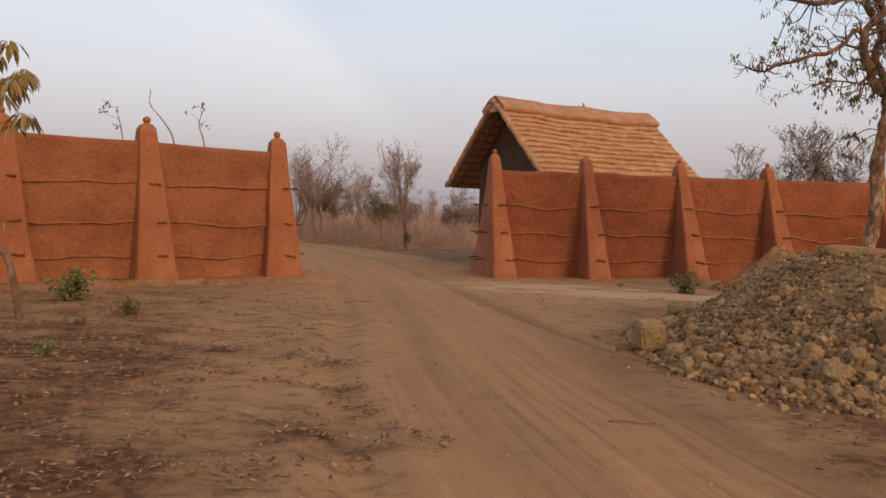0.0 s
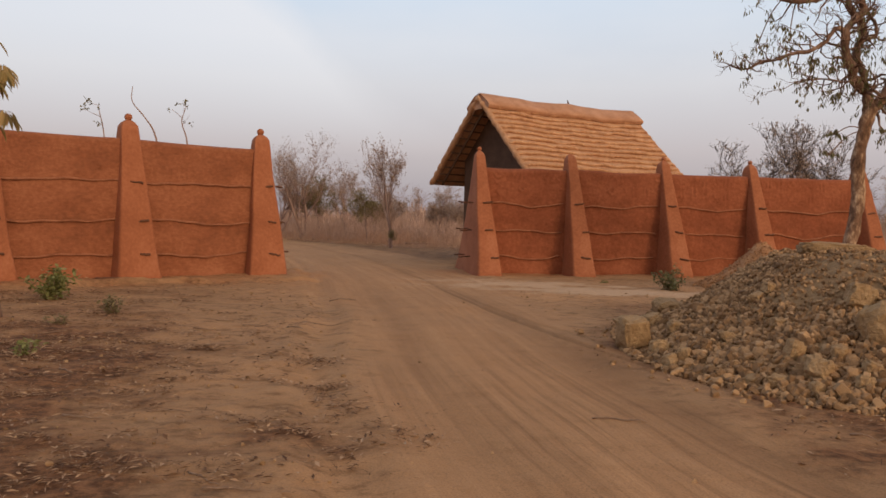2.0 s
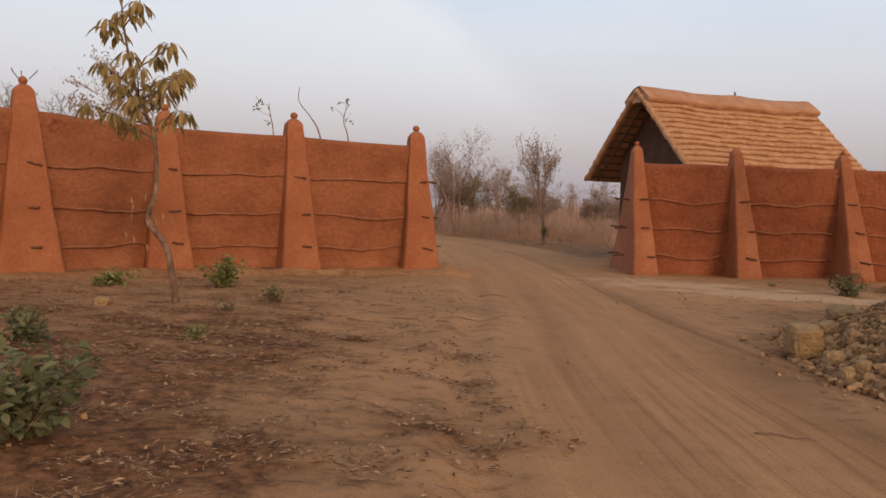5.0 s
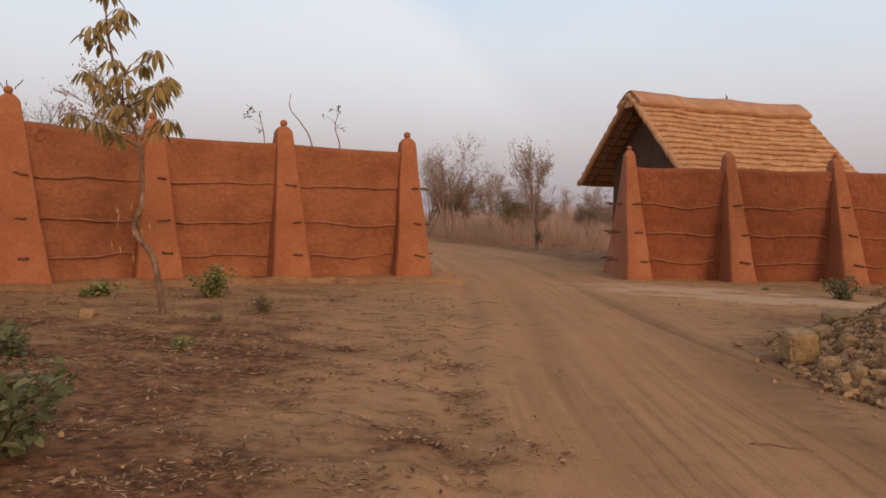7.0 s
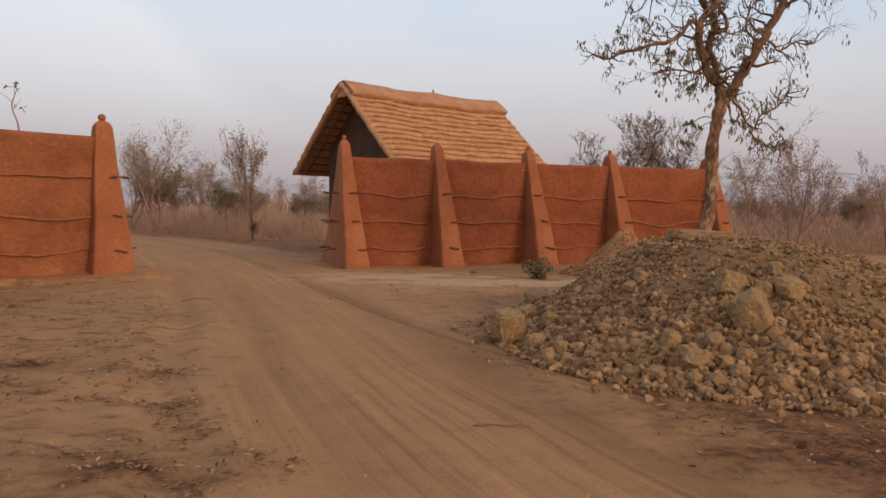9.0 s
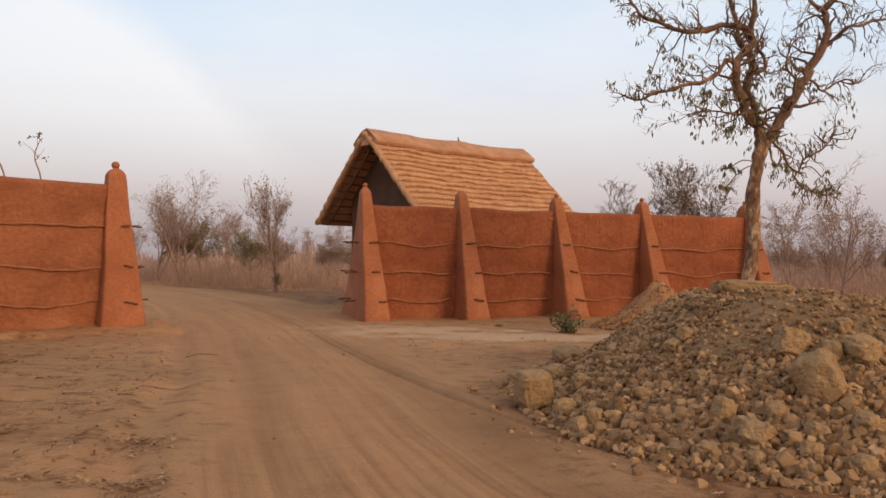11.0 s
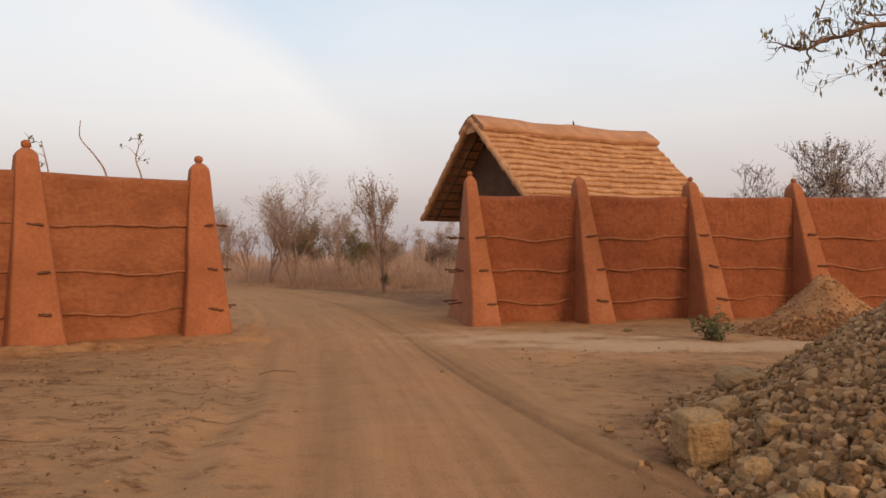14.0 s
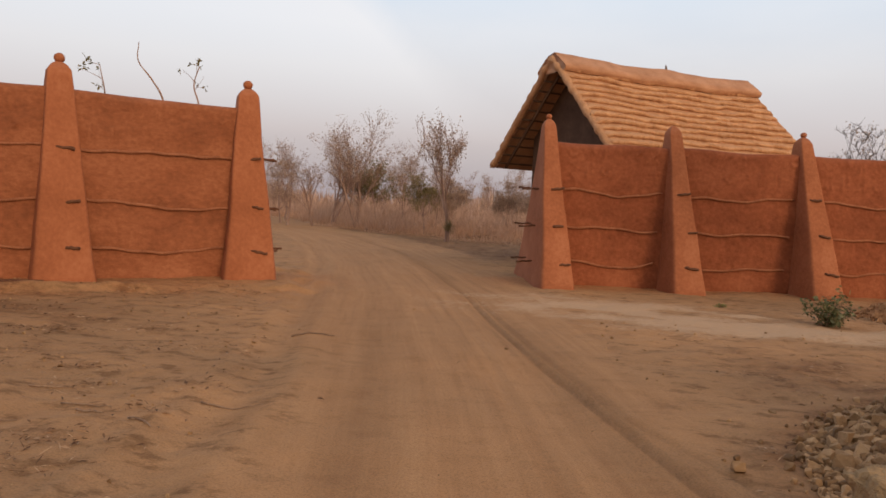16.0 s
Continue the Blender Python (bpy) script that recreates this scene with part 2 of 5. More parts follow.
def ground_material():
    m = bpy.data.materials.new("laterite_ground")
    m.use_nodes = True
    nt = m.node_tree
    N, L = nt.nodes.new, nt.links.new
    b = nt.nodes["Principled BSDF"]
    b.inputs["Roughness"].default_value = 0.96
    b.inputs["Specular IOR Level"].default_value = 0.15
    co = N("ShaderNodeTexCoord")

    def fbm(scale, detail=6, rough=0.62, stretch=None):
        n = N("ShaderNodeTexNoise")
        n.inputs["Scale"].default_value, n.inputs["Detail"].default_value, n.inputs["Roughness"].default_value = scale, detail, rough
        if stretch:
            mp = N("ShaderNodeMapping")
            mp.inputs["Rotation"].default_value = (0, 0, radians(stretch[0]))
            mp.inputs["Scale"].default_value = (stretch[1], stretch[2], 1)
            L(co.outputs["Object"], mp.inputs[0])
            L(mp.outputs[0], n.inputs["Vector"])
        else:
            L(co.outputs["Object"], n.inputs["Vector"])
        return n.outputs["Fac"]

    def ramp(src, stops):
        r = N("ShaderNodeValToRGB")
        el = r.color_ramp.elements
        while len(el) < len(stops):
            el.new(0.5)
        for e, (p, c) in zip(el, stops):
            e.position, e.color = p, ((c, c, c, 1) if isinstance(c, float) else (*c, 1))
        L(src, r.inputs[0])
        return r.outputs[0]

    def mix(f, a, c, mode="MIX"):
        x = N("ShaderNodeMixRGB")
        x.blend_type = mode
        for k, v in enumerate((f, a, c)):
            if isinstance(v, float):
                x.inputs[k].default_value = v
            elif isinstance(v, tuple):
                x.inputs[k].default_value = (*v, 1)
            else:
                L(v, x.inputs[k])
        return x.outputs[0]

    def attr(name):
        a = N("ShaderNodeAttribute")
        a.attribute_name = name
        return a.outputs["Fac"]

    broad, mid, small, grit = fbm(0.35, 4), fbm(1.7, 6), fbm(9, 6, 0.7), fbm(70, 3, 0.7)
    earth = ramp(mid, [(0.3, (0.23, 0.122, 0.061)), (0.5, (0.325, 0.184, 0.097)), (0.7, (0.405, 0.242, 0.135))])
    crumb = ramp(fbm(2.6, 8, 0.7, (12, 1.0, 1.7)), [(0.38, (0.52, 0.48, 0.44)), (0.47, (1.0, 1.0, 1.0)), (0.68, (1.14, 1.13, 1.1))])
    earth = mix(0.5, earth, ramp(broad, [(0.38, (0.245, 0.155, 0.092)), (0.62, (0.385, 0.222, 0.119))]))
    # dark trodden topsoil, with ragged blotches; its verge also carries painted shade
    blotch = ramp(small, [(0.40, 0.0), (0.58, 1.0)])
    soil = mix(blotch, (0.082, 0.039, 0.02), (0.20, 0.098, 0.049))
    wild = N("ShaderNodeMath")
    wild.operation = "MULTIPLY_ADD"
    wild.inputs[1].default_value = 1.0
    L(mid, wild.inputs[0])
    L(attr("topsoil"), wild.inputs[2])
    col = mix(ramp(wild.outputs[0], [(0.58, 0.0), (0.96, 1.0)]), earth, soil)
    # driven sand: smoother, streaked along the road
    lane = N("ShaderNodeCombineXYZ")
    L(attr("across"), lane.inputs[0])
    L(attr("along"), lane.inputs[1])
    sn = N("ShaderNodeTexNoise")
    sn.inputs["Scale"].default_value, sn.inputs["Detail"].default_value, sn.inputs["Roughness"].default_value = 1.0, 6, 0.72
    L(lane.outputs[0], sn.inputs["Vector"])
    sand = ramp(sn.outputs["Fac"], [(0.3, (0.255, 0.137, 0.071)), (0.45, (0.325, 0.181, 0.096)), (0.55, (0.365, 0.207, 0.111)), (0.7, (0.425, 0.252, 0.139))])
    # compacted, darker wheel lanes, plus shade painted on the near right side
    sand = mix(attr("lane"), sand, (0.178, 0.096, 0.05))
    # fine parallel tyre lines
    tread = N("ShaderNodeTexNoise")
    tread.inputs["Scale"].default_value, tread.inputs["Detail"].default_value, tread.inputs["Roughness"].default_value = 1.0, 3, 0.6
    stretch = N("ShaderNodeMapping")
    stretch.inputs["Scale"].default_value = (3.2, 1.1, 1.0)
    L(lane.outputs[0], stretch.inputs[0])
    L(stretch.outputs[0], tread.inputs["Vector"])
    lines = tread.outputs["Fac"]
    sand = mix(attr("soft"), sand, ramp(lines, [(0.38, (0.62, 0.6, 0.58)), (0.48, (1.0, 1.0, 1.0)), (0.62, (1.2, 1.19, 1.17))]), "MULTIPLY")
    sand = mix(0.3, sand, earth)
    col = mix(attr("road"), col, sand)
    calm = N("ShaderNodeMapRange")
    calm.inputs["To Min"].default_value, calm.inputs["To Max"].default_value = 0.8, 0.14
    L(attr("road"), calm.inputs["Value"])
    col = mix(calm.outputs[0], col, crumb, "MULTIPLY")
    # mud washed down from the walls
    washed = N("ShaderNodeMath")
    washed.operation = "MULTIPLY_ADD"
    washed.inputs[1].default_value = 0.8
    L(mid, washed.inputs[0])
    L(attr("wash"), washed.inputs[2])
    col = mix(ramp(washed.outputs[0], [(0.5, 0.0), (0.95, 0.75)]), col, mix(blotch, (0.27, 0.125, 0.06), (0.38, 0.19, 0.095)))
    pale = N("ShaderNodeMath")
    pale.operation = "MULTIPLY_ADD"
    pale.inputs[1].default_value = 0.9
    L(small, pale.inputs[0])
    L(attr("pale"), pale.inputs[2])
    col = mix(ramp(pale.outputs[0], [(0.68, 0.0), (1.0, 0.85)]), col, (0.45, 0.315, 0.215))
    col = mix(0.5, col, ramp(grit, [(0.3, (0.42, 0.42, 0.42)), (0.5, (1.0, 1.0, 1.0)), (0.72, (1.35, 1.3, 1.25))]), "MULTIPLY")
    col = mix(1.0, col, (1.03, 0.975, 0.885), "MULTIPLY")
    L(col, b.inputs["Base Color"])
    b1, b2 = N("ShaderNodeBump"), N("ShaderNodeBump")
    b1.inputs["Strength"].default_value, b1.inputs["Distance"].default_value = 0.4, 0.03
    b2.inputs["Strength"].default_value, b2.inputs["Distance"].default_value = 0.45, 0.01
    L(small, b1.inputs["Height"])
    L(grit, b2.inputs["Height"])
    b3 = N("ShaderNodeBump")
    b3.inputs["Distance"].default_value = 0.03
    L(attr("soft"), b3.inputs["Strength"])
    L(lines, b3.inputs["Height"])
    L(b1.outputs[0], b3.inputs["Normal"])
    L(b3.outputs[0], b2.inputs["Normal"])
    L(b2.outputs[0], b.inputs["Normal"])
    return m


GROUND = ground_material()


# ---- builders ----
class Shape:
    """Collects vertices and faces for one mesh."""

    def __init__(self):
        self.v, self.f = [], []

    def add(self, verts, faces):
        n = len(self.v)
        self.v.extend(tuple(p) for p in verts)
        self.f.extend(tuple(i + n for i in f) for f in faces)

    def tube(self, points, radii, sides=6, cap=True):
        pts = [Vector(p) for p in points]
        rings, axis = [], None
        for i, p in enumerate(pts):
            way = (pts[min(i + 1, len(pts) - 1)] - pts[max(i - 1, 0)])
            way = way.normalized() if way.length > 1e-9 else Vector((0, 0, 1))
            if axis is None:
                axis = way.orthogonal().normalized()
            axis = axis - way * axis.dot(way)
            axis = axis.normalized() if axis.length > 1e-6 else way.orthogonal().normalized()
            other = way.cross(axis)
            r = radii[i] if hasattr(radii, "__len__") else radii
            rings += [p + (axis * math.cos(a) + other * math.sin(a)) * r for a in (2 * math.pi * k / sides for k in range(sides))]
        faces = [(i * sides + k, i * sides + (k + 1) % sides, (i + 1) * sides + (k + 1) % sides, (i + 1) * sides + k)
                 for i in range(len(pts) - 1) for k in range(sides)]
        if cap:
            faces += [tuple(reversed(range(sides))), tuple(range((len(pts) - 1) * sides, len(pts) * sides))]
        self.add(rings, faces)

    def grid(self, rows, closed=False):
        """rows: equal lists of points."""
        w = len(rows[0])
        verts = [p for r in rows for p in r]
        faces = [(i * w + k, i * w + (k + 1) % w, (i + 1) * w + (k + 1) % w, (i + 1) * w + k)
                 for i in range(len(rows) - 1) for k in range(w if closed else w - 1)]
        self.add(verts, faces)

    def mesh(self, name, mat, smooth=True):
        me = bpy.data.meshes.new(name)
        me.from_pydata(self.v, [], self.f)
        me.materials.append(mat)
        if smooth:
            me.polygons.foreach_set("use_smooth", [True] * len(me.polygons))
        me.update()
        return me


def part(name, shape, mat, parent, label="", smooth=True, m=None, kind=""):
    me = shape if isinstance(shape, bpy.types.Mesh) else shape.mesh(name, mat, smooth)
    ob = new(name, me)
    ob.parent = parent
    if m is not None:
        ob.matrix_local = m
    return tagged(ob, label, kind=kind)


def thing(name, m, label, category, group="", kind=""):
    ob = new(name)
    ob.matrix_world = m
    ob.empty_display_size = 0.2
    return tagged(ob, label, category, group, kind)


def hash2(ix, iy, seed):
    h = np.sin(ix * 127.1 + iy * 311.7 + seed * 74.7) * 43758.5453
    return h - np.floor(h)


def vnoise(x, y, seed=0):
    ix, iy = np.floor(x), np.floor(y)
    fx, fy = x - ix, y - iy
    fx, fy = fx * fx * (3 - 2 * fx), fy * fy * (3 - 2 * fy)
    a, b = hash2(ix, iy, seed), hash2(ix + 1, iy, seed)
    c, d = hash2(ix, iy + 1, seed), hash2(ix + 1, iy + 1, seed)
    return (a + (b - a) * fx) * (1 - fy) + (c + (d - c) * fx) * fy - 0.5


def fbm2(x, y, seed=0, octaves=4):
    total, amp = 0, 1.0
    for o in range(octaves):
        total = total + amp * vnoise(x * 2 ** o, y * 2 ** o, seed + o)
        amp *= 0.5
    return total


def bump01(t):
    t = np.clip(t, 0, 1)
    return t * t * (3 - 2 * t)


# ---- the plan ----
WEST = [(-5.43, 19.82), (-8.0, 17.95), (-10.5, 16.3), (-11.95, 13.6), (-13.2, 10.95), (-14.1, 8.15)]
EAST_START, EAST_TURN = Vector((0.1, 23.0, 0)), radians(12.5)
EAST = [(EAST_START.x + s * math.cos(EAST_TURN), EAST_START.y + s * math.sin(EAST_TURN)) for s in (0, 2.75, 5.69, 8.52, 12.2)]
ROAD = [(7.8, -9), (4.9, -3), (3.0, 1.5), (1.6, 5.5), (0.68, 9), (-0.15, 13), (-1.7, 19), (-3.6, 25), (-6.2, 32), (-10, 40), (-15.5, 48), (-25, 66), (-60, 100)]


def road_offset(x, y):
    """Signed distance east of the road's middle, measured across."""
    ys, xs = np.array([p[1] for p in ROAD], float), np.array([p[0] for p in ROAD], float)
    mid = np.interp(y, ys, xs)
    slope = (np.interp(y + 0.7, ys, xs) - np.interp(y - 0.7, ys, xs)) / 1.4
    return (x - mid) / np.sqrt(1 + slope * slope)


def line_distance(x, y, pts):
    best = np.full(np.shape(x), 1e9)
    for (ax, ay), (bx, by) in zip(pts[:-1], pts[1:]):
        dx, dy = bx - ax, by - ay
        t = np.clip(((x - ax) * dx + (y - ay) * dy) / (dx * dx + dy * dy), 0, 1)
        best = np.minimum(best, np.hypot(x - ax - t * dx, y - ay - t * dy))
    return best


def track_a(y):
    return np.interp(y, [6, 7.5, 9, 10.5, 12, 14, 17, 22], [1.95, 1.75, 1.45, 1.14, 0.98, 0.82, 0.76, 0.8])


def track_b(y):
    return np.interp(y, [6, 8, 9.5, 11, 12, 14.7, 18], [2.3, 2.0, 1.72, 1.38, 1.1, 0.93, 0.92])


def ground_height(x, y):
    x, y = np.asarray(x, float), np.asarray(y, float)
    q = road_offset(x, y)
    near = np.exp(-((np.hypot(x, y - 8)) / 60) ** 2)
    on_road = bump01((2.3 - np.abs(q)) / 0.9)
    h = 0.05 * fbm2(x * 0.35, y * 0.35, 3, 3) + 0.04 * (1 - 0.75 * on_road) * fbm2(x * 1.6, y * 1.6, 7, 4)
    h = h + 0.014 * (1 - 0.8 * on_road) * fbm2(x * 7, y * 7, 11, 3)
    # wheel ruts and the low ridges of swept sand between them
    wob = 0.25 * fbm2(x * 0.25, y * 0.25, 21, 2)
    for c, w, d in ((-0.95, 0.3, 0.022), (0.85, 0.26, 0.022), (0.35, 0.06, 0.012), (-1.98, 0.2, 0.045)):
        h = h - d * np.exp(-((q - c - wob) / w) ** 2) * near
        h = h + 0.4 * d * np.exp(-((np.abs(q - c - wob) - 1.8 * w) / (0.6 * w)) ** 2) * near
    # two narrow tyre prints that swing out past the heap, and the lip of an old rut
    for mid, w, d in (track_a(y), 0.04, 0.028), (track_b(y), 0.035, 0.02):
        h = h + (-d * np.exp(-((q - mid) / w) ** 2) + 0.5 * d * np.exp(-((np.abs(q - mid) - 2.0 * w) / w) ** 2)) * near
    h = h - 0.03 * bump01((q - np.interp(y, [9, 11.85, 13.4], [0.6, 0.25, 0.06])) / 0.08) * bump01((y - 10.6) / 0.8) * bump01((14.2 - y) / 0.8) * bump01((1.0 - q) / 0.6)
    # soil banked against the foot of the walls
    dw = line_distance(x, y, WEST)
    edge = 1.35 + 0.7 * fbm2(x * 0.8, y * 0.8, 41, 3)
    h = h + 0.06 * bump01((edge - dw) / 0.3) * (1 - on_road)
    h = h + 0.13 * np.exp(-((dw - edge - 0.2) / 0.24) ** 2) * (1 - on_road) * np.clip(0.65 + 2.0 * fbm2(x * 1.1, y * 1.1, 45, 3), 0, 1.3)
    de = line_distance(x, y, EAST)
    h = h + 0.03 * bump01((1.9 + 0.5 * fbm2(x * 0.7, y * 0.7, 43, 3) - de) / 0.7) * (1 - on_road)
    return h


def topsoil_at(x, y):
    q = road_offset(x, y)
    west = bump01((-q - 1.5 - 2.2 * fbm2(x * 0.5, y * 0.5, 51, 4)) / 2.4)
    west = west * (1 - 0.6 * bump01((y - 7.5) / 5.5)) * (1 - 0.7 * bump01((y - 7) / 3.5) * bump01((q + 5.0) / 2.0)) * (0.85 + 0.7 * fbm2(x * 0.9, y * 2.2, 53, 3))
    # dirt verge, widened towards the road to deepen the painted shade there
    verge = bump01((q - 1.0 - 0.9 * fbm2(x * 1.1, y * 1.1, 57, 4)) / 1.0) * bump01((11.0 - y) / 2) * bump01((6.5 - q) / 2) * 0.95
    far = 0.65 * bump01((y - 28) / 4) * bump01((np.abs(q) - 2.8) / 0.8)
    foot = 0.85 * np.exp(-((np.hypot((x - 5.7) / 3.45, (y - 10.2) / 3.7) - 1.02) / 0.11) ** 2)
    # a soft, darker brown patch beside the track
    dark_patch = 0.62 * np.exp(-((x - 3.7) / 1.7) ** 2 - ((y - 14.4) / 1.3) ** 2)
    verge = np.maximum(verge, np.maximum(foot, dark_patch) * (0.8 + 0.6 * fbm2(x * 1.4, y * 1.4, 59, 3)))
    return np.clip(np.maximum(np.maximum(west * (1.0 + 0.25 * bump01((8 - y) / 3)), verge), far), 0, 1)


def build_ground():
    def axis(parts):
        out = []
        for a, b, n in parts:
            out += list(np.linspace(a, b, n, endpoint=False))
        return np.array(out + [parts[-1][1]])
    xs = axis([(-2500, -200, 6), (-200, -40, 16), (-40, -14, 40), (-14, -5.5, 110), (-5.5, 5, 260), (5, 14, 90), (14, 40, 36), (40, 200, 14), (200, 2500, 6)])
    ys = axis([(-2500, -200, 6), (-200, -20, 14), (-20, 2.5, 50), (2.5, 12, 230), (12, 26, 190), (26, 50, 80), (50, 200, 30), (200, 2500, 6)])
    X, Y = np.meshgrid(xs, ys)
    fade = np.clip(1 - (np.hypot(X, Y - 15) - 60) / 120, 0, 1)
    Z = ground_height(X, Y) * fade
    w = len(xs)
    me = bpy.data.meshes.new("ground")
    co = np.stack([X.ravel(), Y.ravel(), Z.ravel()], 1)
    i, k = np.meshgrid(np.arange(len(ys) - 1), np.arange(w - 1), indexing="ij")
    a = (i * w + k).ravel()
    me.from_pydata(co.tolist(), [], np.stack([a, a + 1, a + w + 1, a + w], 1).tolist())
    me.polygons.foreach_set("use_smooth", [True] * len(me.polygons))
    q = road_offset(X, Y)
    fields = {
        "across": q * 4.0 + 0.5 * fbm2(X * 0.5, Y * 0.3, 63, 2),
        # the last term of lane is smooth shade painted over the near right
        "lane": 0.65 * np.exp(-((q - track_a(Y)) / 0.045) ** 2) + 0.5 * np.exp(-((q - track_b(Y)) / 0.04) ** 2) + 0.5 * (np.exp(-((np.abs(q - 0.05) - 0.95) / 0.3) ** 2) ) * (1 - 0.65 * bump01((Y - 13) / 6)) * (0.7 + 0.6 * fbm2(X * 0.6, Y * 0.25, 65, 2)) + 0.9 * bump01((q - 0.0) / 1.2) * bump01((12 - Y) / 4),
        "along": Y * 0.16,
        "soft": (0.2 + 0.75 * bump01((10.5 - Y) / 4)) * bump01((2.4 - np.abs(q)) / 0.8) * np.clip(0.75 + 0.9 * fbm2(X * 0.8, Y * 0.4, 64, 3), 0, 1.1),
        "road": np.clip(bump01((2.0 + 0.8 * bump01((Y - 13) / 5) - 0.4 * (q > 0) * bump01((11 - Y) / 3) + 0.7 * fbm2(X * 0.7, Y * 0.7, 61, 4) - np.abs(q)) / 0.8) * 0.93, 0, 1),
        "wash": 0.72 * np.exp(-(np.minimum(line_distance(X, Y, WEST) / 1.9, line_distance(X, Y, EAST) / 1.25)) ** 2) * (0.8 + 0.8 * fbm2(X * 0.9, Y * 0.9, 67, 3)),
        "topsoil": 0.5 * topsoil_at(X, Y),
        "pale": np.exp(-(((X - 2.8) * 0.96 + (Y - 18.6) * 0.1) / 4.0) ** 2 - (((Y - 18.6) + 0.12 * (X - 2.8)) / 1.9) ** 2) * np.clip(0.62 + 1.1 * fbm2(X * 0.8, Y * 1.5, 69, 4), 0, 1),
    }
    for name, val in fields.items():
        at = me.attributes.new(name, "FLOAT", "POINT")
        at.data.foreach_set("value", val.ravel().astype(np.float32))
    me.materials.append(GROUND)
    tagged(new("ground", me), "bare reddish laterite ground with sandy wheel tracks", "ground", kind="structure")


build_ground()


def on_ground(x, y):
    return float(ground_height(x, y))


# ---- mud walls ----
RAILS_WEST, RAILS_EAST = (2.27, 1.37, 0.58), (2.06, 1.29, 0.53)


def pillar_half(z, top, wide, deep, tip=0.185):
    """Half width along the wall and half depth across it."""
    t = min(max(z / top, 0), 1)
    return wide + (tip - wide) * t ** 0.92, deep + (max(tip, 0.16) - deep) * t ** 0.97


def pillar_shape(seed, top, wide, deep, back, tip, shift):
    """back: how much deeper the foot reaches behind the wall than in front of it."""
    s, sides, rows = Shape(), 40, []
    zs = [-0.15] + list(np.linspace(0, top, 44)) + [top + 0.035, top + 0.06, top + 0.075]
    for z in zs:
        w, d = pillar_half(z, top, wide, deep, tip)
        shrink = 1.0 if z <= top - 0.1 else max(0.12, 1 - ((z - top + 0.1) / 0.185) ** 2.2)
        row = []
        for k in range(sides):
            a = 2 * math.pi * (k + 0.5) / sides
            c, n = math.cos(a), math.sin(a)
            e = 0.15
            x, y = math.copysign(abs(c) ** e, c) * w, math.copysign(abs(n) ** e, n) * d
            p = Vector((x * 1.7 + seed * 9.1, y * 1.7, z * 1.7))
            r = 1 + 0.035 * noise.noise(p) + 0.016 * noise.noise(p * 3.5) + 0.006 * noise.noise(p * 9)
            lean = 0.025 * noise.noise(Vector((seed * 3.3, z * 0.6, 0)))
            if y > 0:
                y *= 1 + (back - 1) * (1 - max(z, 0) / (top + 0.1))
            row.append((x * r * shrink + lean + shift * (1 - max(z, 0) / (top + 0.1)), y * (1 + (r - 1) * 0.7) * shrink, z))
        rows.append(row)
    s.grid(rows, True)
    s.f.append(tuple(range(len(s.v) - sides, len(s.v))))
    return s


def ball_shape(radius, seed):
    s, rows = Shape(), []
    for i in range(11):
        a = math.pi * (i / 10 - 0.5)
        rows.append([(math.cos(a) * math.cos(b) * radius * (1 + 0.07 * noise.noise(Vector((math.cos(b) * 2, math.sin(b) * 2, a + seed)))),
                      math.cos(a) * math.sin(b) * radius, math.sin(a) * radius * 0.95) for b in (2 * math.pi * k / 14 for k in range(14))])
    s.grid(rows, True)
    return s


def carving(x, z, band, seed):
    """Finger-drawn motifs in low relief, one in each cell of the upper band."""
    cell = 0.36
    i, u = math.floor(x / cell), (x / cell) % 1 - 0.5
    rows = 2
    j, v = math.floor(z / band * rows), (z / band * rows) % 1 - 0.5
    h = float(hash2(i * 1.37 + 0.5, j * 2.11 + 0.3, seed))
    u, v = u * cell + 0.02 * noise.noise(Vector((x * 4, z * 4, seed))), v * band / rows + 0.02 * noise.noise(Vector((x * 4, z * 4, seed + 9)))
    if h < 0.07:
        d = abs(math.hypot(u, v) - 0.08)
    elif h < 0.32:
        d = abs(u - 0.05 * math.sin(v * 26)) if abs(v) < 0.17 else 1.0
    elif h < 0.40:
        d = min(abs(u), abs(v)) if max(abs(u), abs(v)) < 0.12 else 1.0
    elif h < 0.48:
        d = abs((abs(u) + abs(v)) - 0.12)
    elif h < 0.70:
        d = min(abs(u - 0.06), abs(u + 0.06)) if abs(v) < 0.15 else 1.0
    else:
        return 0.0
    broken = max(0.0, 0.55 + 1.2 * noise.noise(Vector((x * 3.1, z * 5.0, seed * 3))))
    return 0.032 * min(1.0, broken) * max(0.0, 1 - (d / 0.034) ** 2)


